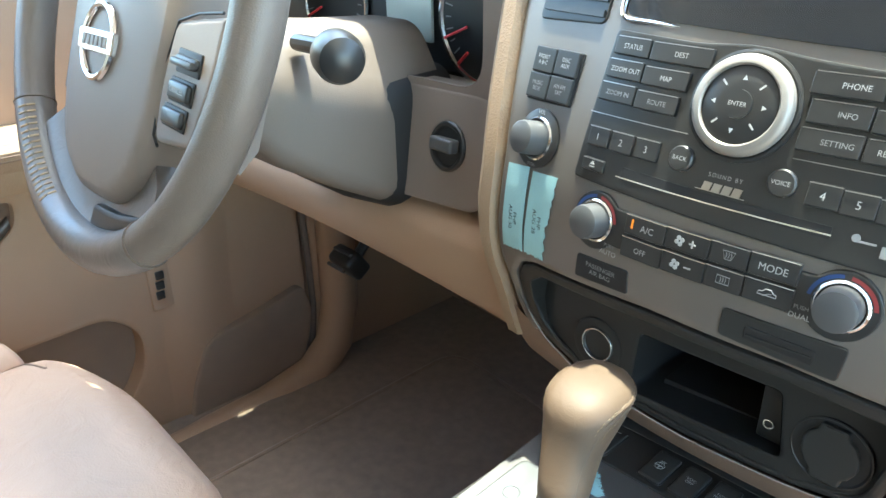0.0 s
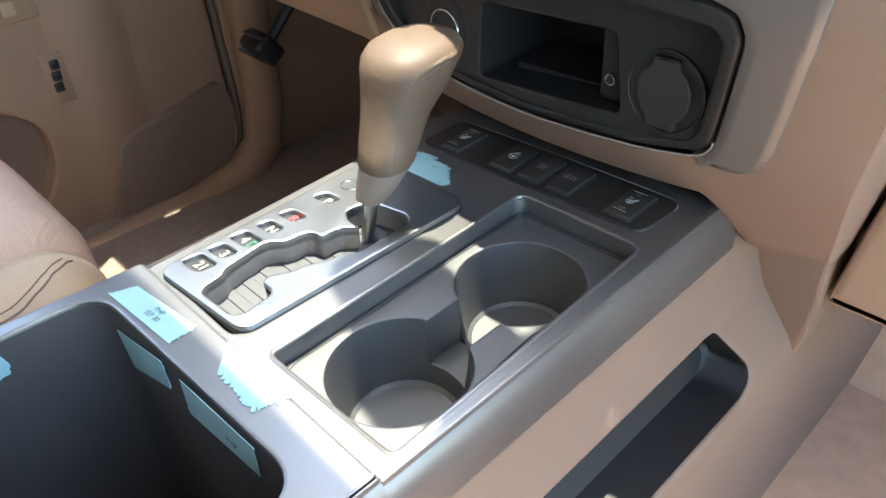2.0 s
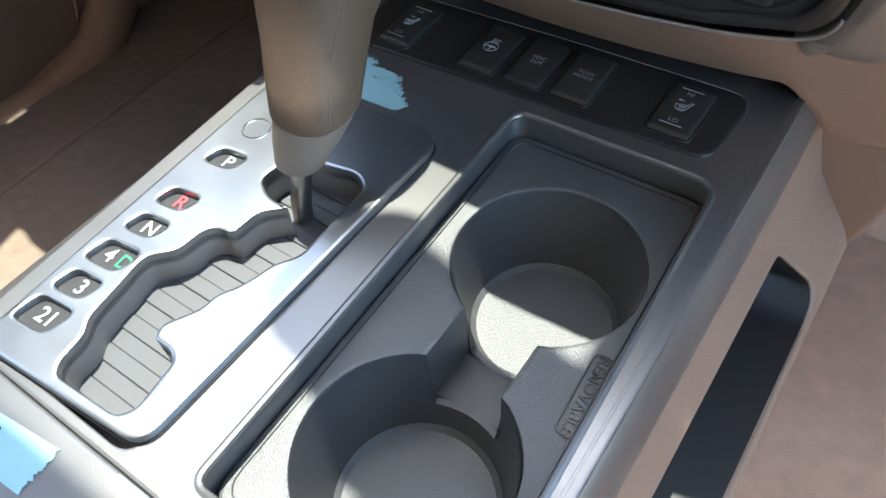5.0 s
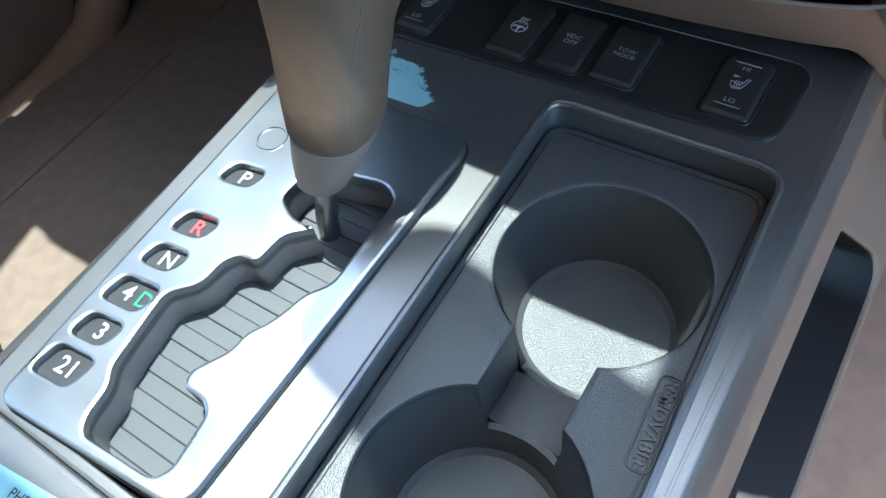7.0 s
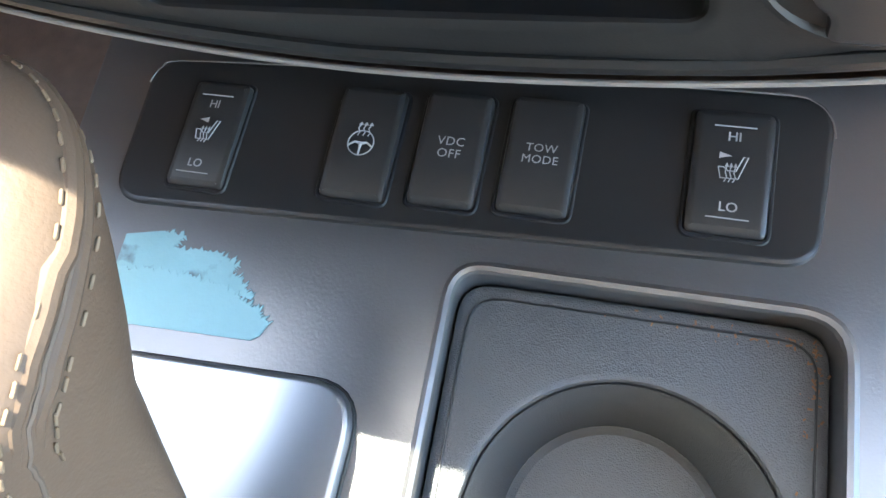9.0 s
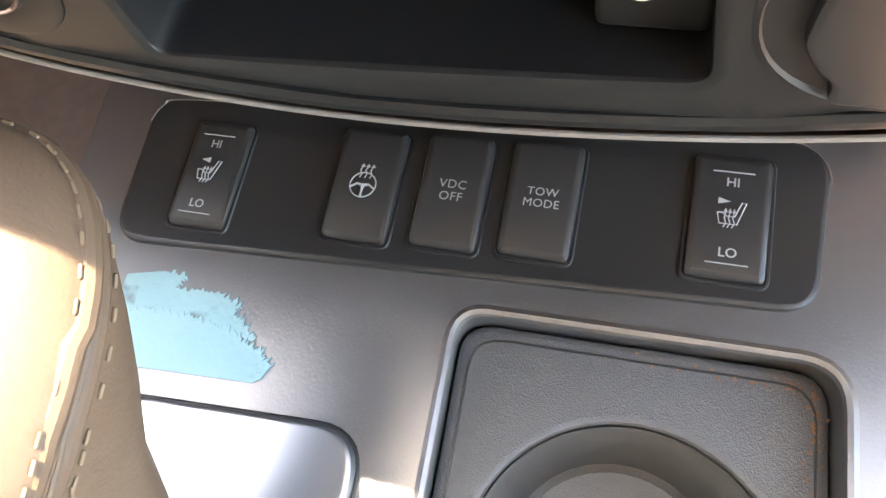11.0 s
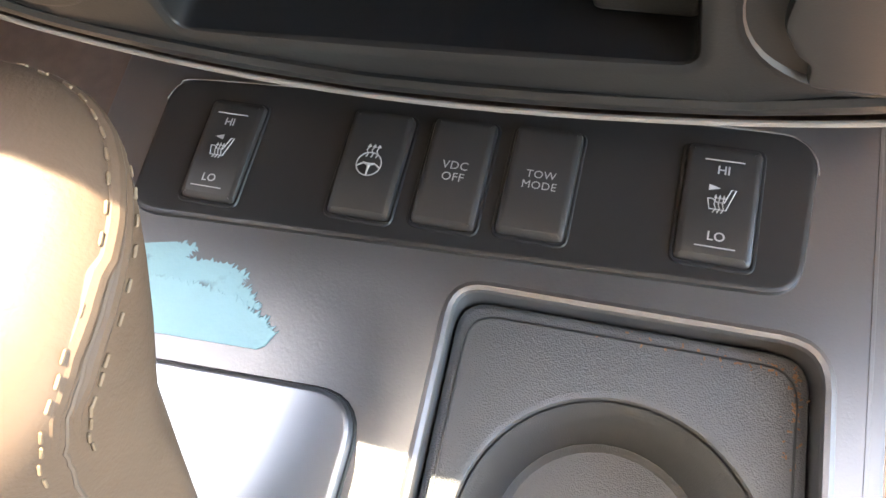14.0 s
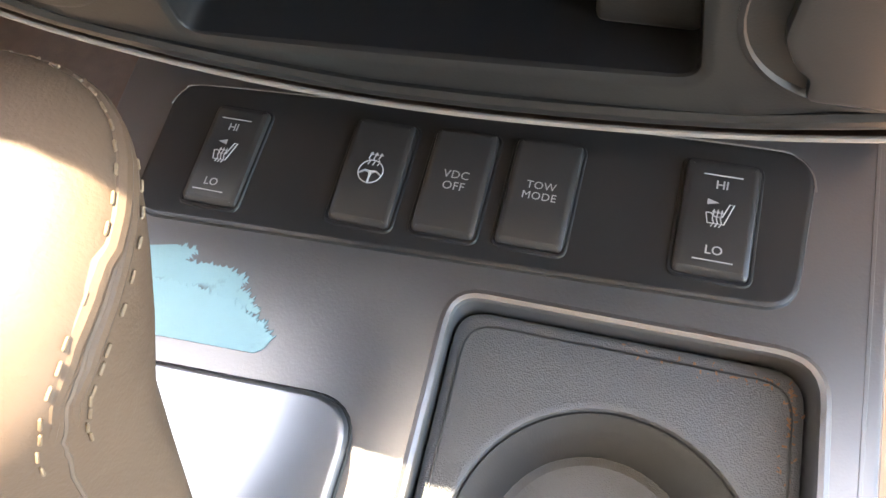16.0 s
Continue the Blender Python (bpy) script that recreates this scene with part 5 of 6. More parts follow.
def key(x0, x1, y0, y1, rocker=False):
    """One push switch, whose near edge dips."""
    b = bmesh.new()
    slab(b, rect(x0, y0, x1, y1, 0.0022, 5), PZ0 - 0.002, PZ0 + 0.0042, bevel=0.0014)
    for v in b.verts:
        t = (v.co.y - y0) / (y1 - y0)
        if v.co.z > PZ0 + 0.001:
            if t < 0.14:
                v.co.z -= 0.0026 * (1 - t / 0.14)
            if rocker and t > 0.5:
                v.co.z -= 0.0016 * (t - 0.5)
    g = bmesh.new()
    sweep(g, [(p.x, p.y, PZ0 + 0.0013) for p in rect(x0 - 0.0004, y0 - 0.0004, x1 + 0.0004, y1 + 0.0004, 0.0024, 5)], 0.0006, 6, closed=True)
    part("joint", g, DEEP, panel)
    return part("switch_button", b, BUTTON, panel)


KZ = PZ0 + 0.0044
PUSHES = [(-0.0678, -0.0506, 0.2055, 0.2375, "seat_l"), (-0.0236, -0.0056, 0.2080, 0.2400, "wheel"), (0.0000, 0.0176, 0.2092, 0.2410, "VDC\nOFF"), (0.0226, 0.0406, 0.2102, 0.2418, "TOW\nMODE"), (0.0668, 0.0852, 0.2115, 0.2435, "seat_r")]
for x0, x1, y0, y1, what in PUSHES:
    k = key(x0, x1, y0, y1, what.startswith("seat"))
    cx = (x0 + x1) / 2
    b = bmesh.new()
    if what.startswith("seat"):
        text_mesh(b, "HI", 0.0033, flat(cx, y0 + 0.0242, KZ), bold=0.00004)
        text_mesh(b, "LO", 0.0033, flat(cx, y0 + 0.0062, KZ), bold=0.00004)
        seat_icon(b, cx, y0 + 0.0153, KZ, 0.0030, what == "seat_l")
        for yy in (y0 + 0.0270, y0 + 0.0035):
            box(b, (cx, yy, KZ), (0.0094, 0.00022, 0.0003))
    elif what == "wheel":
        q = [(cx + 0.0035 * math.cos(a), 0.2232 + 0.0035 * math.sin(a), KZ) for a in np.linspace(0, 6.2832, 30, endpoint=False)]
        sweep(b, q, 0.00017, 5, closed=True)
        for du, dv in ((-0.0033, 0.0002), (0.0033, 0.0002), (0.0, -0.0034)):
            sweep(b, [(cx, 0.2230, KZ), (cx + du * 0.5, 0.2230 + dv * 0.5 + 0.0003 * (du != 0), KZ), (cx + du, 0.2230 + dv - 0.0009 * (du != 0), KZ)], [0.0005, 0.00028, 0.00028], 5)
        for u in (-0.0014, 0.0, 0.0014):
            sweep(b, [(cx + u, 0.2252, KZ), (cx + u + 0.0004, 0.2262, KZ), (cx + u - 0.0002, 0.2273, KZ), (cx + u + 0.0003, 0.2285, KZ)], 0.00015, 5)
            b.faces.new([b.verts.new(v) for v in ((cx + u - 0.0004, 0.2283, KZ), (cx + u + 0.001, 0.2283, KZ), (cx + u + 0.0003, 0.2293, KZ))])
    else:
        text_mesh(b, what, 0.0034 if what[0] == "V" else 0.0031, flat(cx + 0.0002, y0 + 0.0155, KZ), spacing=1.06)
    part("marking", b, MARK, k, "white printed marking")


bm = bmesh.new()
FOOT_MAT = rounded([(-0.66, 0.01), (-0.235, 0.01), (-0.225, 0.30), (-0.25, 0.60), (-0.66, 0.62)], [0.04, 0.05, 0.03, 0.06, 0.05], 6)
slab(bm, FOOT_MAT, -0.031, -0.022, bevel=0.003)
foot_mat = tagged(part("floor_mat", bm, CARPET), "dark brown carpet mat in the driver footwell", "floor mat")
bm = bmesh.new()
sweep(bm, [(p.x, p.y, -0.024) for p in FOOT_MAT], 0.005, 8, closed=True)
part("binding", bm, CARPET, foot_mat, "smooth bound edge")

# ---- masking tape ----
def torn(pts, seed, rough=0.0012, sides=()):
    """An outline whose named sides are torn unevenly."""
    rnd = random.Random(seed)
    out = []
    for i in range(len(pts)):
        a, b = Vector(pts[i]), Vector(pts[(i + 1) % len(pts)])
        out.append(a)
        if i in sides:
            n = 22
            d = (b - a)
            nr = Vector((-d.y, d.x)).normalized()
            for j in range(1, n):
                out.append(a + d * (j / n) + nr * rough * (rnd.random() * 2 - 0.6) * (1.0 if j % 3 else 1.6))
    return out


def tape(outline, to_world, label, words=None, where=None, size=0.006, turn=0.0):
    b = bmesh.new()
    slab(b, outline, 0.0, 0.0004)
    slice_up(b, 0.012)
    for v in b.verts:
        v.co = to_world(v.co)
    t = tagged(part("masking_tape", b, TAPE, smooth=False), label, "masking tape", "strips of masking tape")
    if words:
        b = bmesh.new()
        text_mesh(b, words, size, Matrix.Translation((where[0], where[1], 0.0007)) @ pose(0, 0, 0, 0, 0, turn))
        for v in b.verts:
            v.co = to_world(v.co)
        part("handwriting", b, INK, t, "small dark writing")
    return t


on_top = lambda z: (lambda c: Vector((c.x, c.y, z + c.z)))
beside = lambda c: Vector((c.x + 0.001, c.y + 0.0045, TOP_Z + 0.0002 + c.z))
torn_tape = tape(torn([(-0.076, 0.1765), (-0.0595, 0.1775), (-0.047, 0.1765), (-0.0385, 0.1745), (-0.0315, 0.1715), (-0.0285, 0.1685), (-0.0298, 0.1655), (-0.032, 0.1640), (-0.074, 0.1620)], 3, 0.0008, (0, 1, 2, 3, 4)), beside, "torn pale blue tape stuck beside the shift plate")
bm = bmesh.new()
slab(bm, torn([(-0.076, 0.186), (-0.065, 0.1885), (-0.0585, 0.188), (-0.061, 0.1845), (-0.047, 0.1848), (-0.041, 0.1825), (-0.042, 0.1805), (-0.0375, 0.1775), (-0.0345, 0.1740), (-0.047, 0.1762), (-0.0595, 0.1772), (-0.076, 0.1762)], 4, 0.0008, (1, 2, 3, 4, 5, 6, 7)), 0.0, 0.0002)
for v in bm.verts:
    v.co = beside(v.co)
part("torn_fringe", bm, TAPE_THIN, torn_tape, "thin torn paper fringe", smooth=False)
tape(torn([(-0.0825, -0.0325), (-0.0195, -0.0285), (-0.0205, -0.0125), (-0.076, -0.0185)], 5, 0.0007, (1, 3)), on_top(0.3647), "pale blue tape on the bin rim beside the shift plate", "PHP\nSEP 30", (-0.046, -0.0225), 0.0045, 5)
tape(torn([(0.001, -0.0072), (0.0165, -0.0225), (0.049, -0.0240), (0.056, -0.0072)], 8, 0.0014, (1, 2)), on_top(0.3647), "torn pale blue tape on the rear edge of the console")
face = lambda c: face_at(c.x, c.y, 0.0006 + c.z)
tape(torn([(-0.1541, 0.5038), (-0.1305, 0.5072), (-0.1322, 0.5695), (-0.1552, 0.5668)], 11, 0.0006, (0,)), face, "pale blue tape strip on the centre stack trim", "PHP\nAUG 30", (-0.1425, 0.530), 0.0052, -86)
tape(torn([(-0.1285, 0.5075), (-0.1082, 0.5090), (-0.1030, 0.5698), (-0.1278, 0.5680)], 12, 0.001, (0, 1)), face, "pale blue tape strip on the trim with torn edges", "PHP\nAUG 28", (-0.1165, 0.535), 0.0052, -86)
tape(torn([(-0.165, 0.331), (-0.0905, 0.3425), (-0.0885, 0.348), (-0.0925, 0.3615), (-0.165, 0.3605)], 14, 0.0006, (0, 1)), lambda c: Vector((-0.0880 - 0.040 * (-0.036 - c.x) + 0.022 * (0.362 - c.y) + 0.0012 + c.z, c.x, c.y)), "pale blue tape along the inner wall of the bin", "PHP\nSEP 24", (-0.116, 0.3505), 0.0055, 0)
tape(torn([(-0.076, 0.318), (-0.021, 0.338), (-0.018, 0.341), (-0.0185, 0.3585), (-0.074, 0.3465)], 15, 0.0009, (1, 2)), lambda c: Vector((c.x, -0.0345 + 0.006 * (c.x / 0.18) - c.z, c.y)), "shaded pale blue tape on the front wall of the bin")
tape(torn([(-0.004, 0.332), (0.060, 0.338), (0.062, 0.3595), (-0.001, 0.3580)], 16, 0.0006, (1, 3)), lambda c: Vector((c.x, -0.0345 + 0.006 * (c.x / 0.18) - c.z, c.y)), "pale blue tape patch on the front wall of the bin", "PHP", (0.040, 0.345), 0.0055, 0)


# ---- things set into the centre stack ----
def raised(name, outline, out0, out1, mat, parent, label="", bev=0.0008, holes=(), step=0.02):
    b = bmesh.new()
    slab(b, outline, out0, out1, holes, bevel=bev)
    bend(b, step)
    return part(name, b, mat, parent, label)


def words_on(parent, text, x, z, size, out, mat=None, turn=0.0, name="marking", spacing=1.0, bold=0.0):
    b = bmesh.new()
    text_mesh(b, text, size * 0.88, Matrix.Translation((x, z, out)) @ pose(0, 0, 0, 0, 0, turn), spacing=spacing, bold=bold)
    bend(b, 0.02, False)
    return part(name, b, mat or MARK, parent)


def bar_on(parent, x0, z0, x1, z1, out, mat, name="marking", h=0.0003):
    b = bmesh.new()
    slab(b, rect(x0, z0, x1, z1), out - h, out)
    bend(b, 0.02)
    return part(name, b, mat, parent)


radio = thing("car_radio", "black car radio with many buttons and a silver ringed dial", "car radio")
RAD = rounded([(-0.0895, 0.5755), (0.1045, 0.5695), (0.1100, 0.6585), (0.040, 0.6625), (0.008, 0.6665), (-0.024, 0.6635), (-0.0835, 0.6650)], [0.004, 0.004, 0.004, 0.01, 0.02, 0.01, 0.004], 4)
raised("fascia", RAD, -0.004, 0.0022, BLACK, radio, bev=0.0012)
SLOT = [(-0.052, 0.5835), (0.071, 0.5815), (0.071, 0.5875), (-0.052, 0.5895)]
raised("disc_slot", [Vector(p) for p in SLOT], 0.0012, 0.0026, DEEP, radio, "deep black disc slot", bev=0.0)
# Bright strip drawn in as the highlight along the slot.
bar_on(radio, -0.0555, 0.5830, 0.0715, 0.5838, 0.0031, CHROME, "slot_highlight")
bar_on(radio, -0.087, 0.6160, -0.016, 0.6165, 0.0026, STEEL, "divider")
bar_on(radio, 0.043, 0.6150, 0.105, 0.6155, 0.0026, STEEL, "divider")
BO = 0.0042
ROWS_ = [("STATUS", -0.080, -0.0545, 0.6510, 0.6615), ("DEST", -0.0535, -0.0135, 0.6505, 0.6610), ("ZOOM OUT", -0.0815, -0.0555, 0.6375, 0.6485), ("MAP", -0.0545, -0.0240, 0.6370, 0.6475), ("ZOOM IN", -0.083, -0.0565, 0.6240, 0.6350), ("ROUTE", -0.0555, -0.0265, 0.6235, 0.6340),
         ("PHONE", 0.041, 0.0745, 0.6465, 0.6575), ("OFF", 0.0755, 0.1060, 0.6455, 0.6565), ("INFO", 0.0435, 0.0725, 0.6330, 0.6445), ("", 0.0735, 0.1035, 0.6325, 0.6435), ("SETTING", 0.0425, 0.0725, 0.6195, 0.6310), ("REAR CTRL", 0.0735, 0.1030, 0.6190, 0.6305)]
for w, x0, x1, z0, z1 in ROWS_:
    k = raised("radio_button", rect(x0, z0, x1, z1, 0.001, 3), 0.001, BO, BUTTON, radio, bev=0.0006, step=0.015)
    # Thin metal bar painted on as the glint of the button's upper edge.
    bar_on(k, x0 + 0.001, z1 - 0.0006, x1 - 0.001, z1 - 0.0002, BO + 0.0001, STEEL, "edge_highlight")
    mt = DIM if w in ("ZOOM IN", "ROUTE", "INFO", "SETTING") else MARK
    if w == "":
        words_on(k, "/", (x0 + x1) / 2, (z0 + z1) / 2, 0.0055, BO + 0.0004)
        b = bmesh.new()
        cx, cz = (x0 + x1) / 2, (z0 + z1) / 2
        sweep(b, [(cx - 0.006 + 0.0022 * math.cos(a), cz + 0.0024 * math.sin(a) - 0.0005, BO + 0.0004) for a in np.linspace(-0.3, 3.44, 12)], 0.0004, 5)
        slab(b, [Vector(p) for p in ((cx + 0.003, cz - 0.001), (cx + 0.005, cz - 0.001), (cx + 0.007, cz - 0.0028), (cx + 0.007, cz + 0.0028), (cx + 0.005, cz + 0.001), (cx + 0.003, cz + 0.001))], BO, BO + 0.0004)
        bend(b, 0.02, False)
        part("marking", b, MARK, k)
    else:
        words_on(k, w, (x0 + x1) / 2 + (0.004 if w == "OFF" or 0.03 < x0 < 0.07 else 0.001), (z0 + z1) / 2 - 0.0004, 0.0045, BO + 0.0004, mt)
        if w == "OFF":
            b = bmesh.new()
            sweep(b, [(0.0815 + 0.0014 * math.cos(a), 0.6505 + 0.0014 * math.sin(a), BO + 0.0004) for a in np.linspace(0, 6.28, 12, endpoint=False)], 0.0006, 5, closed=True)
            sweep(b, [(0.0858 - 0.0016 * math.cos(a), 0.6505 + 0.0020 * math.sin(a), BO + 0.0004) for a in np.linspace(-1.2, 1.2, 8)], 0.0005, 5)
            bend(b, 0.02, False)
            part("marking", b, MARK, k)
for w, x, z in (("1", -0.0748, 0.6030), ("2", -0.0567, 0.6030), ("3", -0.0386, 0.6030), ("4", 0.0628, 0.6010), ("5", 0.0792, 0.6003), ("6", 0.0956, 0.5996)):
    k = raised("preset_button", rect(x - 0.0080, z - 0.0062, x + 0.0080, z + 0.0056, 0.0012, 3), 0.001, BO - 0.0006, BUTTON, radio, bev=0.0006)
    bar_on(k, x - 0.008, z + 0.0049, x + 0.008, z + 0.0053, BO + 0.0001, STEEL, "edge_highlight")
    words_on(k, w, x, z - 0.0006, 0.0064, BO + 0.0004)
k = raised("eject_button", rect(-0.0825, 0.5822, -0.0655, 0.5897, 0.0012, 3), 0.001, BO, BUTTON, radio, bev=0.0006)
bar_on(k, -0.0820, 0.5889, -0.0660, 0.5894, BO + 0.0001, STEEL, "edge_highlight")
b = bmesh.new()
slab(b, [Vector(p) for p in ((-0.0759, 0.5860), (-0.0721, 0.5860), (-0.0740, 0.5881))], BO, BO + 0.0004)
slab(b, rect(-0.0759, 0.5845, -0.0721, 0.5851), BO, BO + 0.0004)
bend(b, 0.02, False)
part("marking", b, MARK, k)
for w, x, z in (("BACK", -0.0150, 0.6030), ("VOICE", 0.0422, 0.6025)):
    b = bmesh.new()
    lathe(b, [(0.0074, 0.0), (0.0074, 0.0036), (0.0066, 0.0046), (0.0, 0.0048)], 32, face_frame(x, z, 0.001))
    k = part("round_button", b, BUTTON, radio)
    b = bmesh.new()
    text_mesh(b, w, 0.0035, face_frame(x, z, 0.0062))
    part("marking", b, MARK, k)
words_on(radio, "SOUND BY", 0.0125, 0.5985, 0.0036, 0.0026, spacing=1.35)
b = bmesh.new()
for i in range(4):
    xx = 0.0005 + i * 0.0058
    slab(b, [Vector(p) for p in ((xx, 0.5900), (xx + 0.0047, 0.5899), (xx + 0.0058, 0.5945), (xx + 0.0011, 0.5946))], 0.0022, 0.0027)
slab(b, [Vector(p) for p in ((-0.003, 0.5898), (0.0255, 0.5896), (0.0256, 0.5900), (-0.0029, 0.5902))], 0.0022, 0.0027)
bend(b, 0.02, False)
part("maker_mark", b, STEEL, radio, "silver maker mark as plain bars")
b = bmesh.new()
slab(b, circle(0.0822, 0.5850, 0.0020, 20), 0.0022, 0.0027)
slab(b, rect(0.0835, 0.5832, 0.0915, 0.5842), 0.0022, 0.0027)
slab(b, rect(0.0940, 0.5782, 0.1015, 0.5838), 0.0022, 0.0027)
bend(b, 0.02, False)
part("maker_mark", b, DIM, radio)

# the turning dial with its ring
DX, DZ = 0.0105, 0.6345
F = face_frame(DX, DZ + 0.001, 0.001) @ Matrix.Scale(0.88, 4)
b = bmesh.new()
lathe(b, [(0.0345, -0.001), (0.0345, 0.0018), (0.0325, 0.0026), (0.0315, 0.0022)], 64, F)
dial = part("dial_surround", b, BLACK, radio)
b = bmesh.new()
lathe(b, [(0.0310, 0.0018), (0.0310, 0.006), (0.0296, 0.0085), (0.0272, 0.0100), (0.0250, 0.0102), (0.0240, 0.0092), (0.0238, 0.006)], 64, F)
part("dial_ring", b, EDGE, radio, "worn grey metal dial ring")
b = bmesh.new()
lathe(b, [(0.0239, 0.0074), (0.0225, 0.0085), (0.0120, 0.0098), (0.0, 0.0098)], 56, F)
pad_ = part("dial_pad", b, BUTTON, radio)
b = bmesh.new()
lathe(b, [(0.0088, 0.0096), (0.0086, 0.0110), (0.0, 0.0114)], 36, F)
part("enter_button", b, BUTTON, pad_)
b = bmesh.new()
text_mesh(b, "ENTER", 0.0039, F @ Matrix.Translation((0, 0, 0.0118)))
for i in range(8):
    a = math.pi / 4 * i
    c = Vector((math.cos(a), math.sin(a))) * (0.0158 if i % 2 == 0 else 0.0165)
    d = Vector((math.cos(a), math.sin(a)))
    t = Vector((-d.y, d.x))
    L, W = (0.0030, 0.0022) if i % 2 == 0 else (0.0022, 0.0006)
    q = [c + d * L * 0.6, c - d * L * 0.4 + t * W * 0.7, c - d * L * 0.4 - t * W * 0.7] if i % 2 == 0 else [c - d * L + t * W, c - d * L - t * W, c + d * L - t * W, c + d * L + t * W]
    b.faces.new([b.verts.new(F @ Vector((p.x, p.y, 0.0100))) for p in q])
part("marking", b, MARK, pad_)

# navigation screen and its bright lower edge
screen = thing("display_screen", "dark glossy navigation display above the radio", "display")
SC = rounded([(-0.0815, 0.6735), (0.1060, 0.6675), (0.1100, 0.7350), (-0.0800, 0.7400)], 0.006)
raised("glass", SC, -0.002, 0.0012, SCREEN, screen, bev=0.0)
b = bmesh.new()
sweep(b, [face_at(p.x, p.y, 0.0014) for p in rounded([(-0.0835, 0.740), (-0.0845, 0.6710), (0.1090, 0.6645), (0.1135, 0.735)], [0, 0.008, 0.008, 0], 6)], 0.0018, 8)
part("bezel", b, CHROME, screen, "bright bezel edge")

# vent
vent = thing("air_vent", "dark slatted air vent in the stack trim", "air vent")
raised("frame", rounded([(-0.1580, 0.6640), (-0.0960, 0.6665), (-0.0935, 0.7150), (-0.1560, 0.7150)], 0.005), -0.002, 0.0012, BLACK, vent)
for i in range(5):
    bar_on(vent, -0.154, 0.6700 + 0.009 * i, -0.0975, 0.6740 + 0.009 * i, 0.0030, BUTTON, "slat", 0.002)

# preset keys
preset_block = thing("preset_keys", "block of four black audio preset keys", "audio keys")
raised("base", rounded([(-0.1515, 0.6125), (-0.1070, 0.6140), (-0.1050, 0.6480), (-0.1500, 0.6470)], 0.002), -0.002, 0.0012, DEEP, preset_block)
for w, x, z in (("PRESET\nA\u00b7B\u00b7C", -0.1395, 0.6390), ("DISC\nAUX", -0.1175, 0.6395), ("MUSIC\nBOX", -0.1400, 0.6222), ("AM\u00b7FM\nSAT", -0.1180, 0.6228)):
    k = raised("preset_key", rect(x - 0.0104, z - 0.0080, x + 0.0104, z + 0.0080, 0.0012, 3), 0.0, 0.0036, BUTTON, preset_block, bev=0.0007)
    words_on(k, w, x, z, 0.0042, 0.0040, DIM if z < 0.63 else MARK)


def knob(parent, x, z, r, h, ring_r, mat=BRUSH, name="knob", lip=None):
    """A turned knob with a bright ring at its foot."""
    f = face_frame(x, z, 0.0005)
    b = bmesh.new()
    lathe(b, [(ring_r, 0.0), (ring_r, 0.002), (ring_r - 0.001, 0.0030), (r + 0.0010, 0.0030), (r + 0.0006, 0.002)], 48, f)
    part("knob_ring", b, CHROME, parent, "bright knob ring")
    b = bmesh.new()
    lathe(b, [(r, 0.001), (r * 0.97, h * 0.8), (r * 0.93, h * 0.95), (r * 0.8, h), (0.0, h + 0.0004)], 44, f)
    return part(name, b, mat, parent)


vol = thing("volume_knob", "grey volume knob with a bright ring on a black base", "knob")
b = bmesh.new()
lathe(b, [(0.0205, -0.001), (0.0205, 0.0012), (0.0195, 0.0018), (0.0, 0.0018)], 48, face_frame(-0.1300, 0.5895, 0.0))
part("base", b, BLACK, vol)
knob(vol, -0.1300, 0.5895, 0.0118, 0.0175, 0.0150)
words_on(vol, "VOL", -0.1300, 0.6068, 0.0042, 0.0024)
words_on(vol, "PUSH", -0.1300, 0.5722, 0.0034, 0.0024, DIM)

# climate panel
climate = thing("climate_panel", "black climate control panel with two temperature knobs", "climate control")
TL, TR = (-0.0640, 0.5535), (0.0850, 0.5508)
CL = [Vector((TL[0] + 0.0185 * math.cos(a), TL[1] + 0.0185 * math.sin(a))) for a in np.linspace(radians(40), radians(320), 22)]
CR = [Vector((TR[0] + 0.0185 * math.cos(a), TR[1] + 0.0185 * math.sin(a))) for a in np.linspace(radians(-140), radians(140), 22)]
raised("fascia", CL + CR, -0.003, 0.0020, BLACK, climate, bev=0.0010)
for (x, z) in (TL, TR):
    f = face_frame(x, z, 0.0023)
    for a0, a1, mt in ((8, 84, ARC_RED), (96, 172, ARC_BLUE)):
        b = bmesh.new()
        n = 14
        vi = [b.verts.new(f @ Vector((0.0148 * math.cos(radians(a0 + (a1 - a0) * i / n)), 0.0148 * math.sin(radians(a0 + (a1 - a0) * i / n)), 0.0004))) for i in range(n + 1)]
        vo = [b.verts.new(f @ Vector((0.0168 * math.cos(radians(a0 + (a1 - a0) * i / n)), 0.0168 * math.sin(radians(a0 + (a1 - a0) * i / n)), 0.0004))) for i in range(n + 1)]
        for i in range(n):
            b.faces.new((vi[i], vo[i], vo[i + 1], vi[i + 1]))
        part("temperature_band", b, mt, climate)
    knob(climate, x, z, 0.0112, 0.0150, 0.0138, name="temperature_knob")
CK = [("A/C", -0.0405, -0.0125), ("fan+", -0.0120, 0.0150), ("front", 0.0155, 0.0372), ("MODE", 0.0377, 0.0632)]
CK2 = [("OFF", -0.0405, -0.0125), ("fan-", -0.0120, 0.0150), ("rear", 0.0155, 0.0372), ("car", 0.0377, 0.0632)]
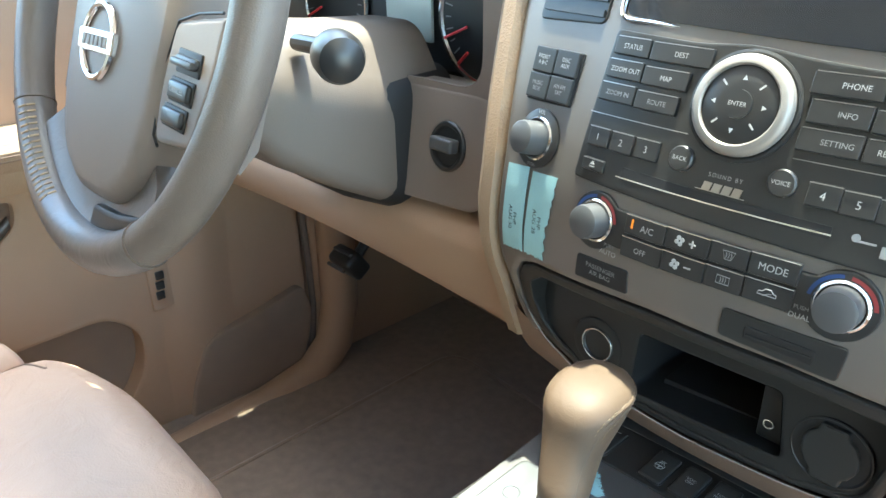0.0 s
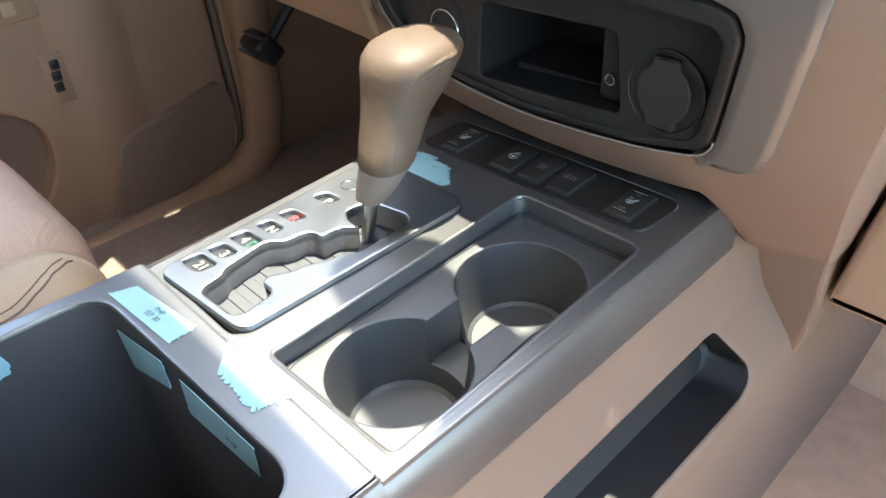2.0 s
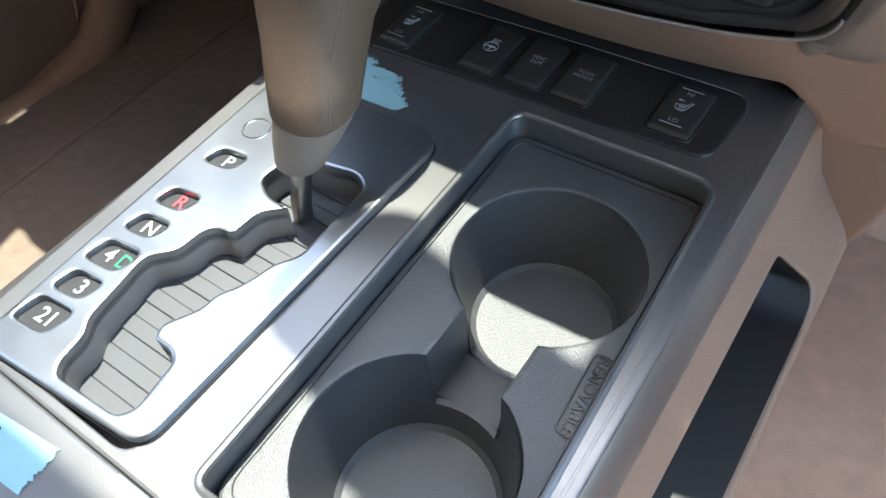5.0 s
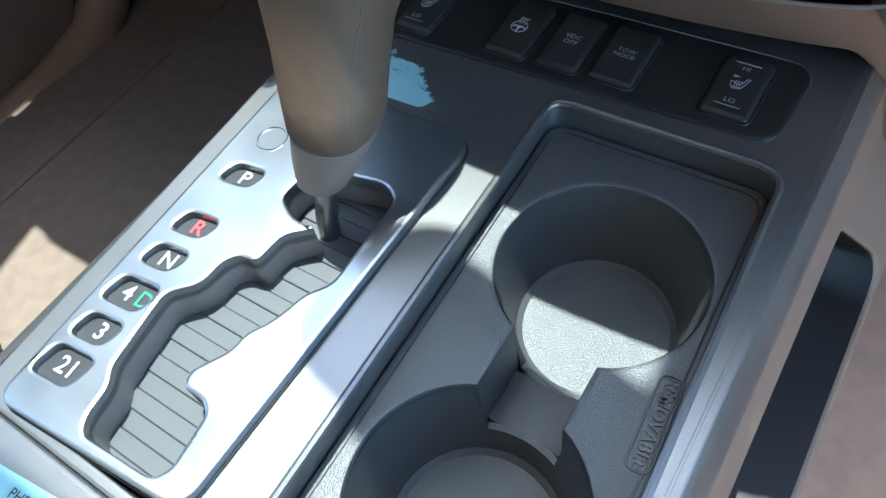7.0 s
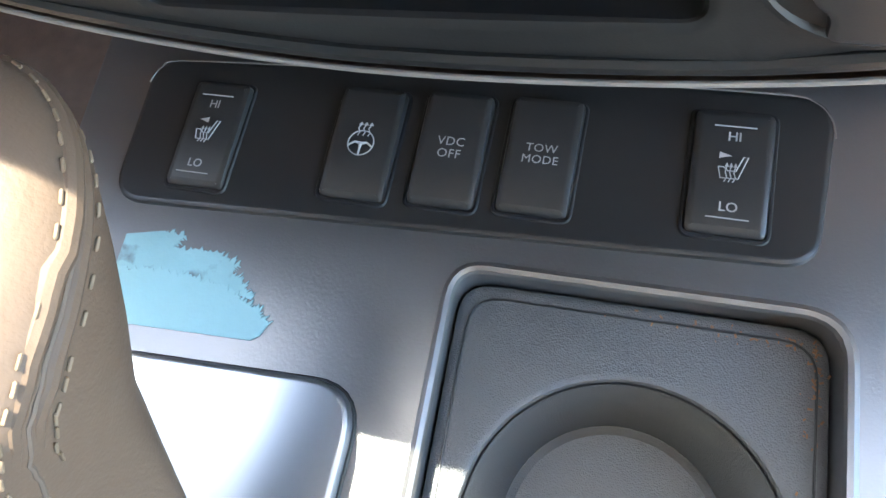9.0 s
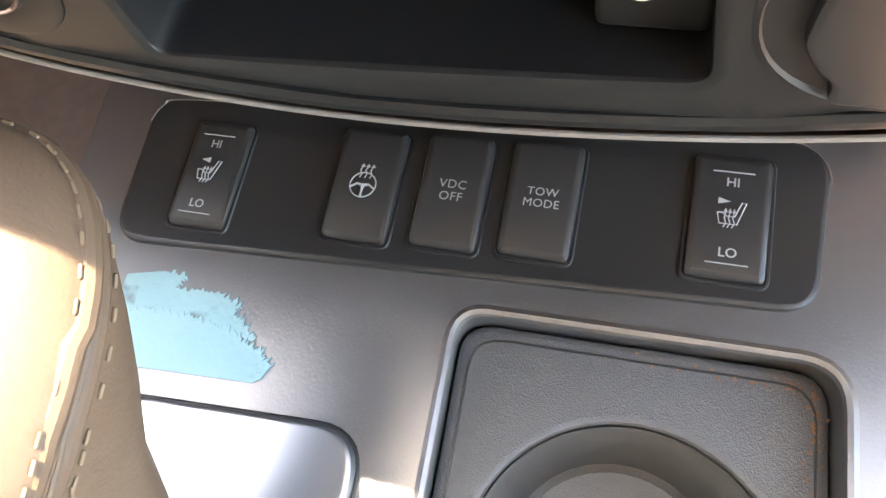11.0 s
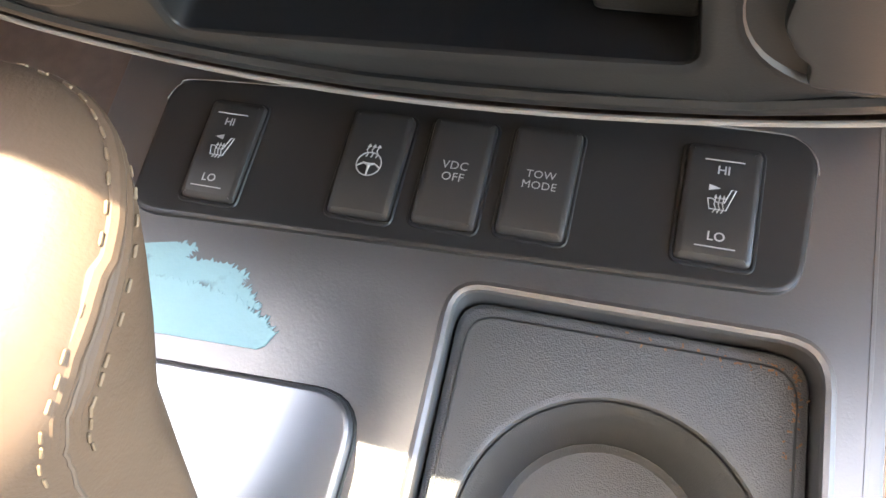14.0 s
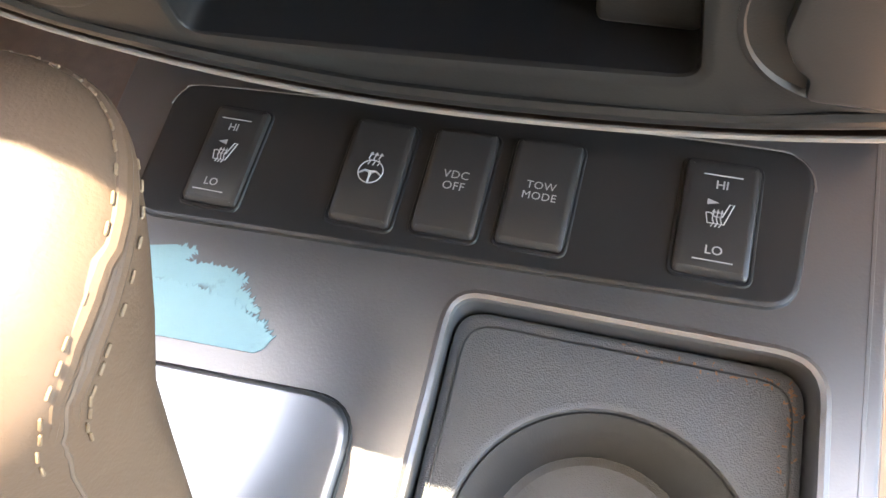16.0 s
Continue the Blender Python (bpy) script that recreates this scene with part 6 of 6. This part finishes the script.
for row, z0, z1 in ((CK, 0.5535, 0.5655), (CK2, 0.5395, 0.5520)):
    for w, x0, x1 in row:
        sl = 0.0014 * (x0 + 0.03) / 0.1
        k = raised("climate_button", rect(x0, z0 + sl, x1, z1 + sl, 0.001, 3), 0.001, 0.0038, BUTTON, climate, bev=0.0006)
        bar_on(k, x0, z1 - 0.0006 + sl, x1, z1 - 0.0001 + sl, 0.0042, CHROME, "edge_highlight")
        cx, cz = (x0 + x1) / 2, (z0 + z1) / 2 + sl
        if w in ("A/C", "OFF", "MODE"):
            words_on(k, w, cx + (0.002 if w == "A/C" else 0), cz - 0.0005, 0.0062 if w != "OFF" else 0.0054, 0.0043)
            if w == "A/C":
                bar_on(k, cx - 0.0092, cz - 0.002, cx - 0.0080, cz + 0.0034, 0.0043, AMBER, "indicator")
        else:
            b = bmesh.new()
            if w.startswith("fan"):
                for q in range(4):
                    a = math.pi / 2 * q + 0.4
                    slab(b, circle(cx - 0.0045 + 0.0018 * math.cos(a), cz + 0.0018 * math.sin(a), 0.0013, 10), 0.0038, 0.0043)
                slab(b, rect(cx + 0.0015, cz - 0.0004, cx + 0.0056, cz + 0.0004), 0.0038, 0.0043)
                if w == "fan+":
                    slab(b, rect(cx + 0.0031, cz - 0.0020, cx + 0.0040, cz + 0.0020), 0.0038, 0.0043)
            elif w in ("front", "rear"):
                q = [(cx - 0.0036, cz + 0.0022), (cx + 0.0036, cz + 0.0022), (cx + (0.0018 if w == "front" else 0.0036), cz - 0.0022), (cx - (0.0018 if w == "front" else 0.0036), cz - 0.0022)]
                sweep(b, [(p[0], p[1], 0.0041) for p in q], 0.0003, 5, closed=True)
                for u in (-0.0014, 0.0, 0.0014):
                    sweep(b, [(cx + u, cz - 0.0014, 0.0041), (cx + u + 0.0004, cz, 0.0041), (cx + u, cz + 0.0014, 0.0041)], 0.00025, 5)
            else:
                sweep(b, [(cx + u * 0.001, cz + v * 0.001, 0.0041) for u, v in ((-5, -1), (-4.5, 0.6), (-2.2, 1.0), (-1, 2.4), (2, 2.4), (3.2, 0.8), (4.8, 0.4), (5, -1))], 0.0003, 5, closed=True)
                sweep(b, [(cx + u * 0.001, cz + v * 0.001, 0.0041) for u, v in ((-2, -1.6), (1, 0.2), (2.4, 0.2))], 0.0003, 5)
            bend(b, 0.02, False)
            part("marking", b, MARK if w.startswith("fan") else DIM, k)
words_on(climate, "PUSH", -0.0500, 0.5412, 0.0036, 0.0026, DIM)
words_on(climate, "AUTO", -0.0500, 0.5366, 0.0052, 0.0026)
words_on(climate, "PUSH", 0.0680, 0.5445, 0.0036, 0.0026, DIM)
words_on(climate, "DUAL", 0.0680, 0.5397, 0.0048, 0.0026)

sign = thing("airbag_sign", "black passenger airbag warning lens in the trim", "warning lamp")
raised("lens", rounded([(-0.0765, 0.5112), (-0.0332, 0.5140), (-0.0340, 0.5298), (-0.0752, 0.5280)], 0.002), -0.002, 0.0010, DEEP, sign)
words_on(sign, "PASSENGER\nAIR BAG", -0.0548, 0.5212, 0.0052, 0.0014, DIM)

card = thing("card_slot", "black blank card slot in the stack trim", "card slot")
raised("surround", rounded([(0.0280, 0.5130), (0.0920, 0.5090), (0.0945, 0.5300), (0.0285, 0.5305)], 0.003), -0.002, 0.0010, BLACK, card)
raised("recess", rounded([(0.0420, 0.5165), (0.0790, 0.5140), (0.0800, 0.5235), (0.0425, 0.5250)], 0.002), -0.001, 0.0016, DEEP, card)
bar_on(card, 0.0440, 0.5190, 0.0780, 0.5200, 0.0022, BUTTON, "slot_lip")

hazard = thing("hazard_button", "round black hazard warning button with a red triangle", "button")
F = face_frame(0.1405, 0.5355, 0.0)
b = bmesh.new()
lathe(b, [(0.0165, -0.001), (0.0165, 0.0022), (0.0155, 0.0030), (0.0142, 0.0022)], 44, F)
part("bezel", b, BLACK, hazard)
b = bmesh.new()
lathe(b, [(0.0142, 0.001), (0.0138, 0.0040), (0.0125, 0.0050), (0.0, 0.0046)], 44, F)
part("cap", b, BUTTON, hazard)
b = bmesh.new()
for s in (0.0072, 0.0042):
    sweep(b, [F @ Vector((s * math.cos(a), s * math.sin(a) - 0.0010, 0.0056)) for a in (math.pi / 2, math.pi * 7 / 6, math.pi * 11 / 6)], 0.00045, 5, closed=True)
part("triangle", b, RED, hazard, "red warning triangle")

tune = thing("tuning_knob", "black tuning dial with a silver ring and seek keys", "knob")
F = face_frame(0.1415, 0.5845, 0.0)
b = bmesh.new()
lathe(b, [(0.0225, -0.001), (0.0225, 0.0014), (0.0215, 0.0020), (0.0, 0.0020)], 52, F)
part("base", b, BLACK, tune)
knob(tune, 0.1415, 0.5845, 0.0130, 0.016, 0.0168)
b = bmesh.new()
for word, centre, r, size in (("TUNE", 118, 0.0196, 0.0040), ("PUSH AUDIO", 262, 0.0196, 0.0034), ("FOLDER", 55, 0.0196, 0.0034)):
    up = centre < 180
    n = len(word)
    for i, ch in enumerate(word):
        a = centre + (-1 if up else 1) * (i - (n - 1) / 2) * (10.5 if size > 0.0038 else 8.0)
        text_mesh(b, ch, size, F @ pose(r * math.cos(radians(a)), r * math.sin(radians(a)), 0.0024, 0, 0, a - 90 if up else a + 90))
part("marking", b, MARK, tune)
seek = thing("seek_keys", "black seek and scan keys beside the radio", "audio keys")
for w, z in (("SCAN", 0.6360), ("SEEK\nCAT", 0.6165)):
    k = raised("seek_key", rect(0.1255, z - 0.0078, 0.1640, z + 0.0078, 0.0015, 3), -0.002, 0.0030, BUTTON, seek, bev=0.0007)
    words_on(k, w, 0.1430, z, 0.0046, 0.0034, MARK)
    bar_on(k, 0.1265, z + 0.0070, 0.1630, z + 0.0076, 0.0032, CHROME, "edge_highlight")
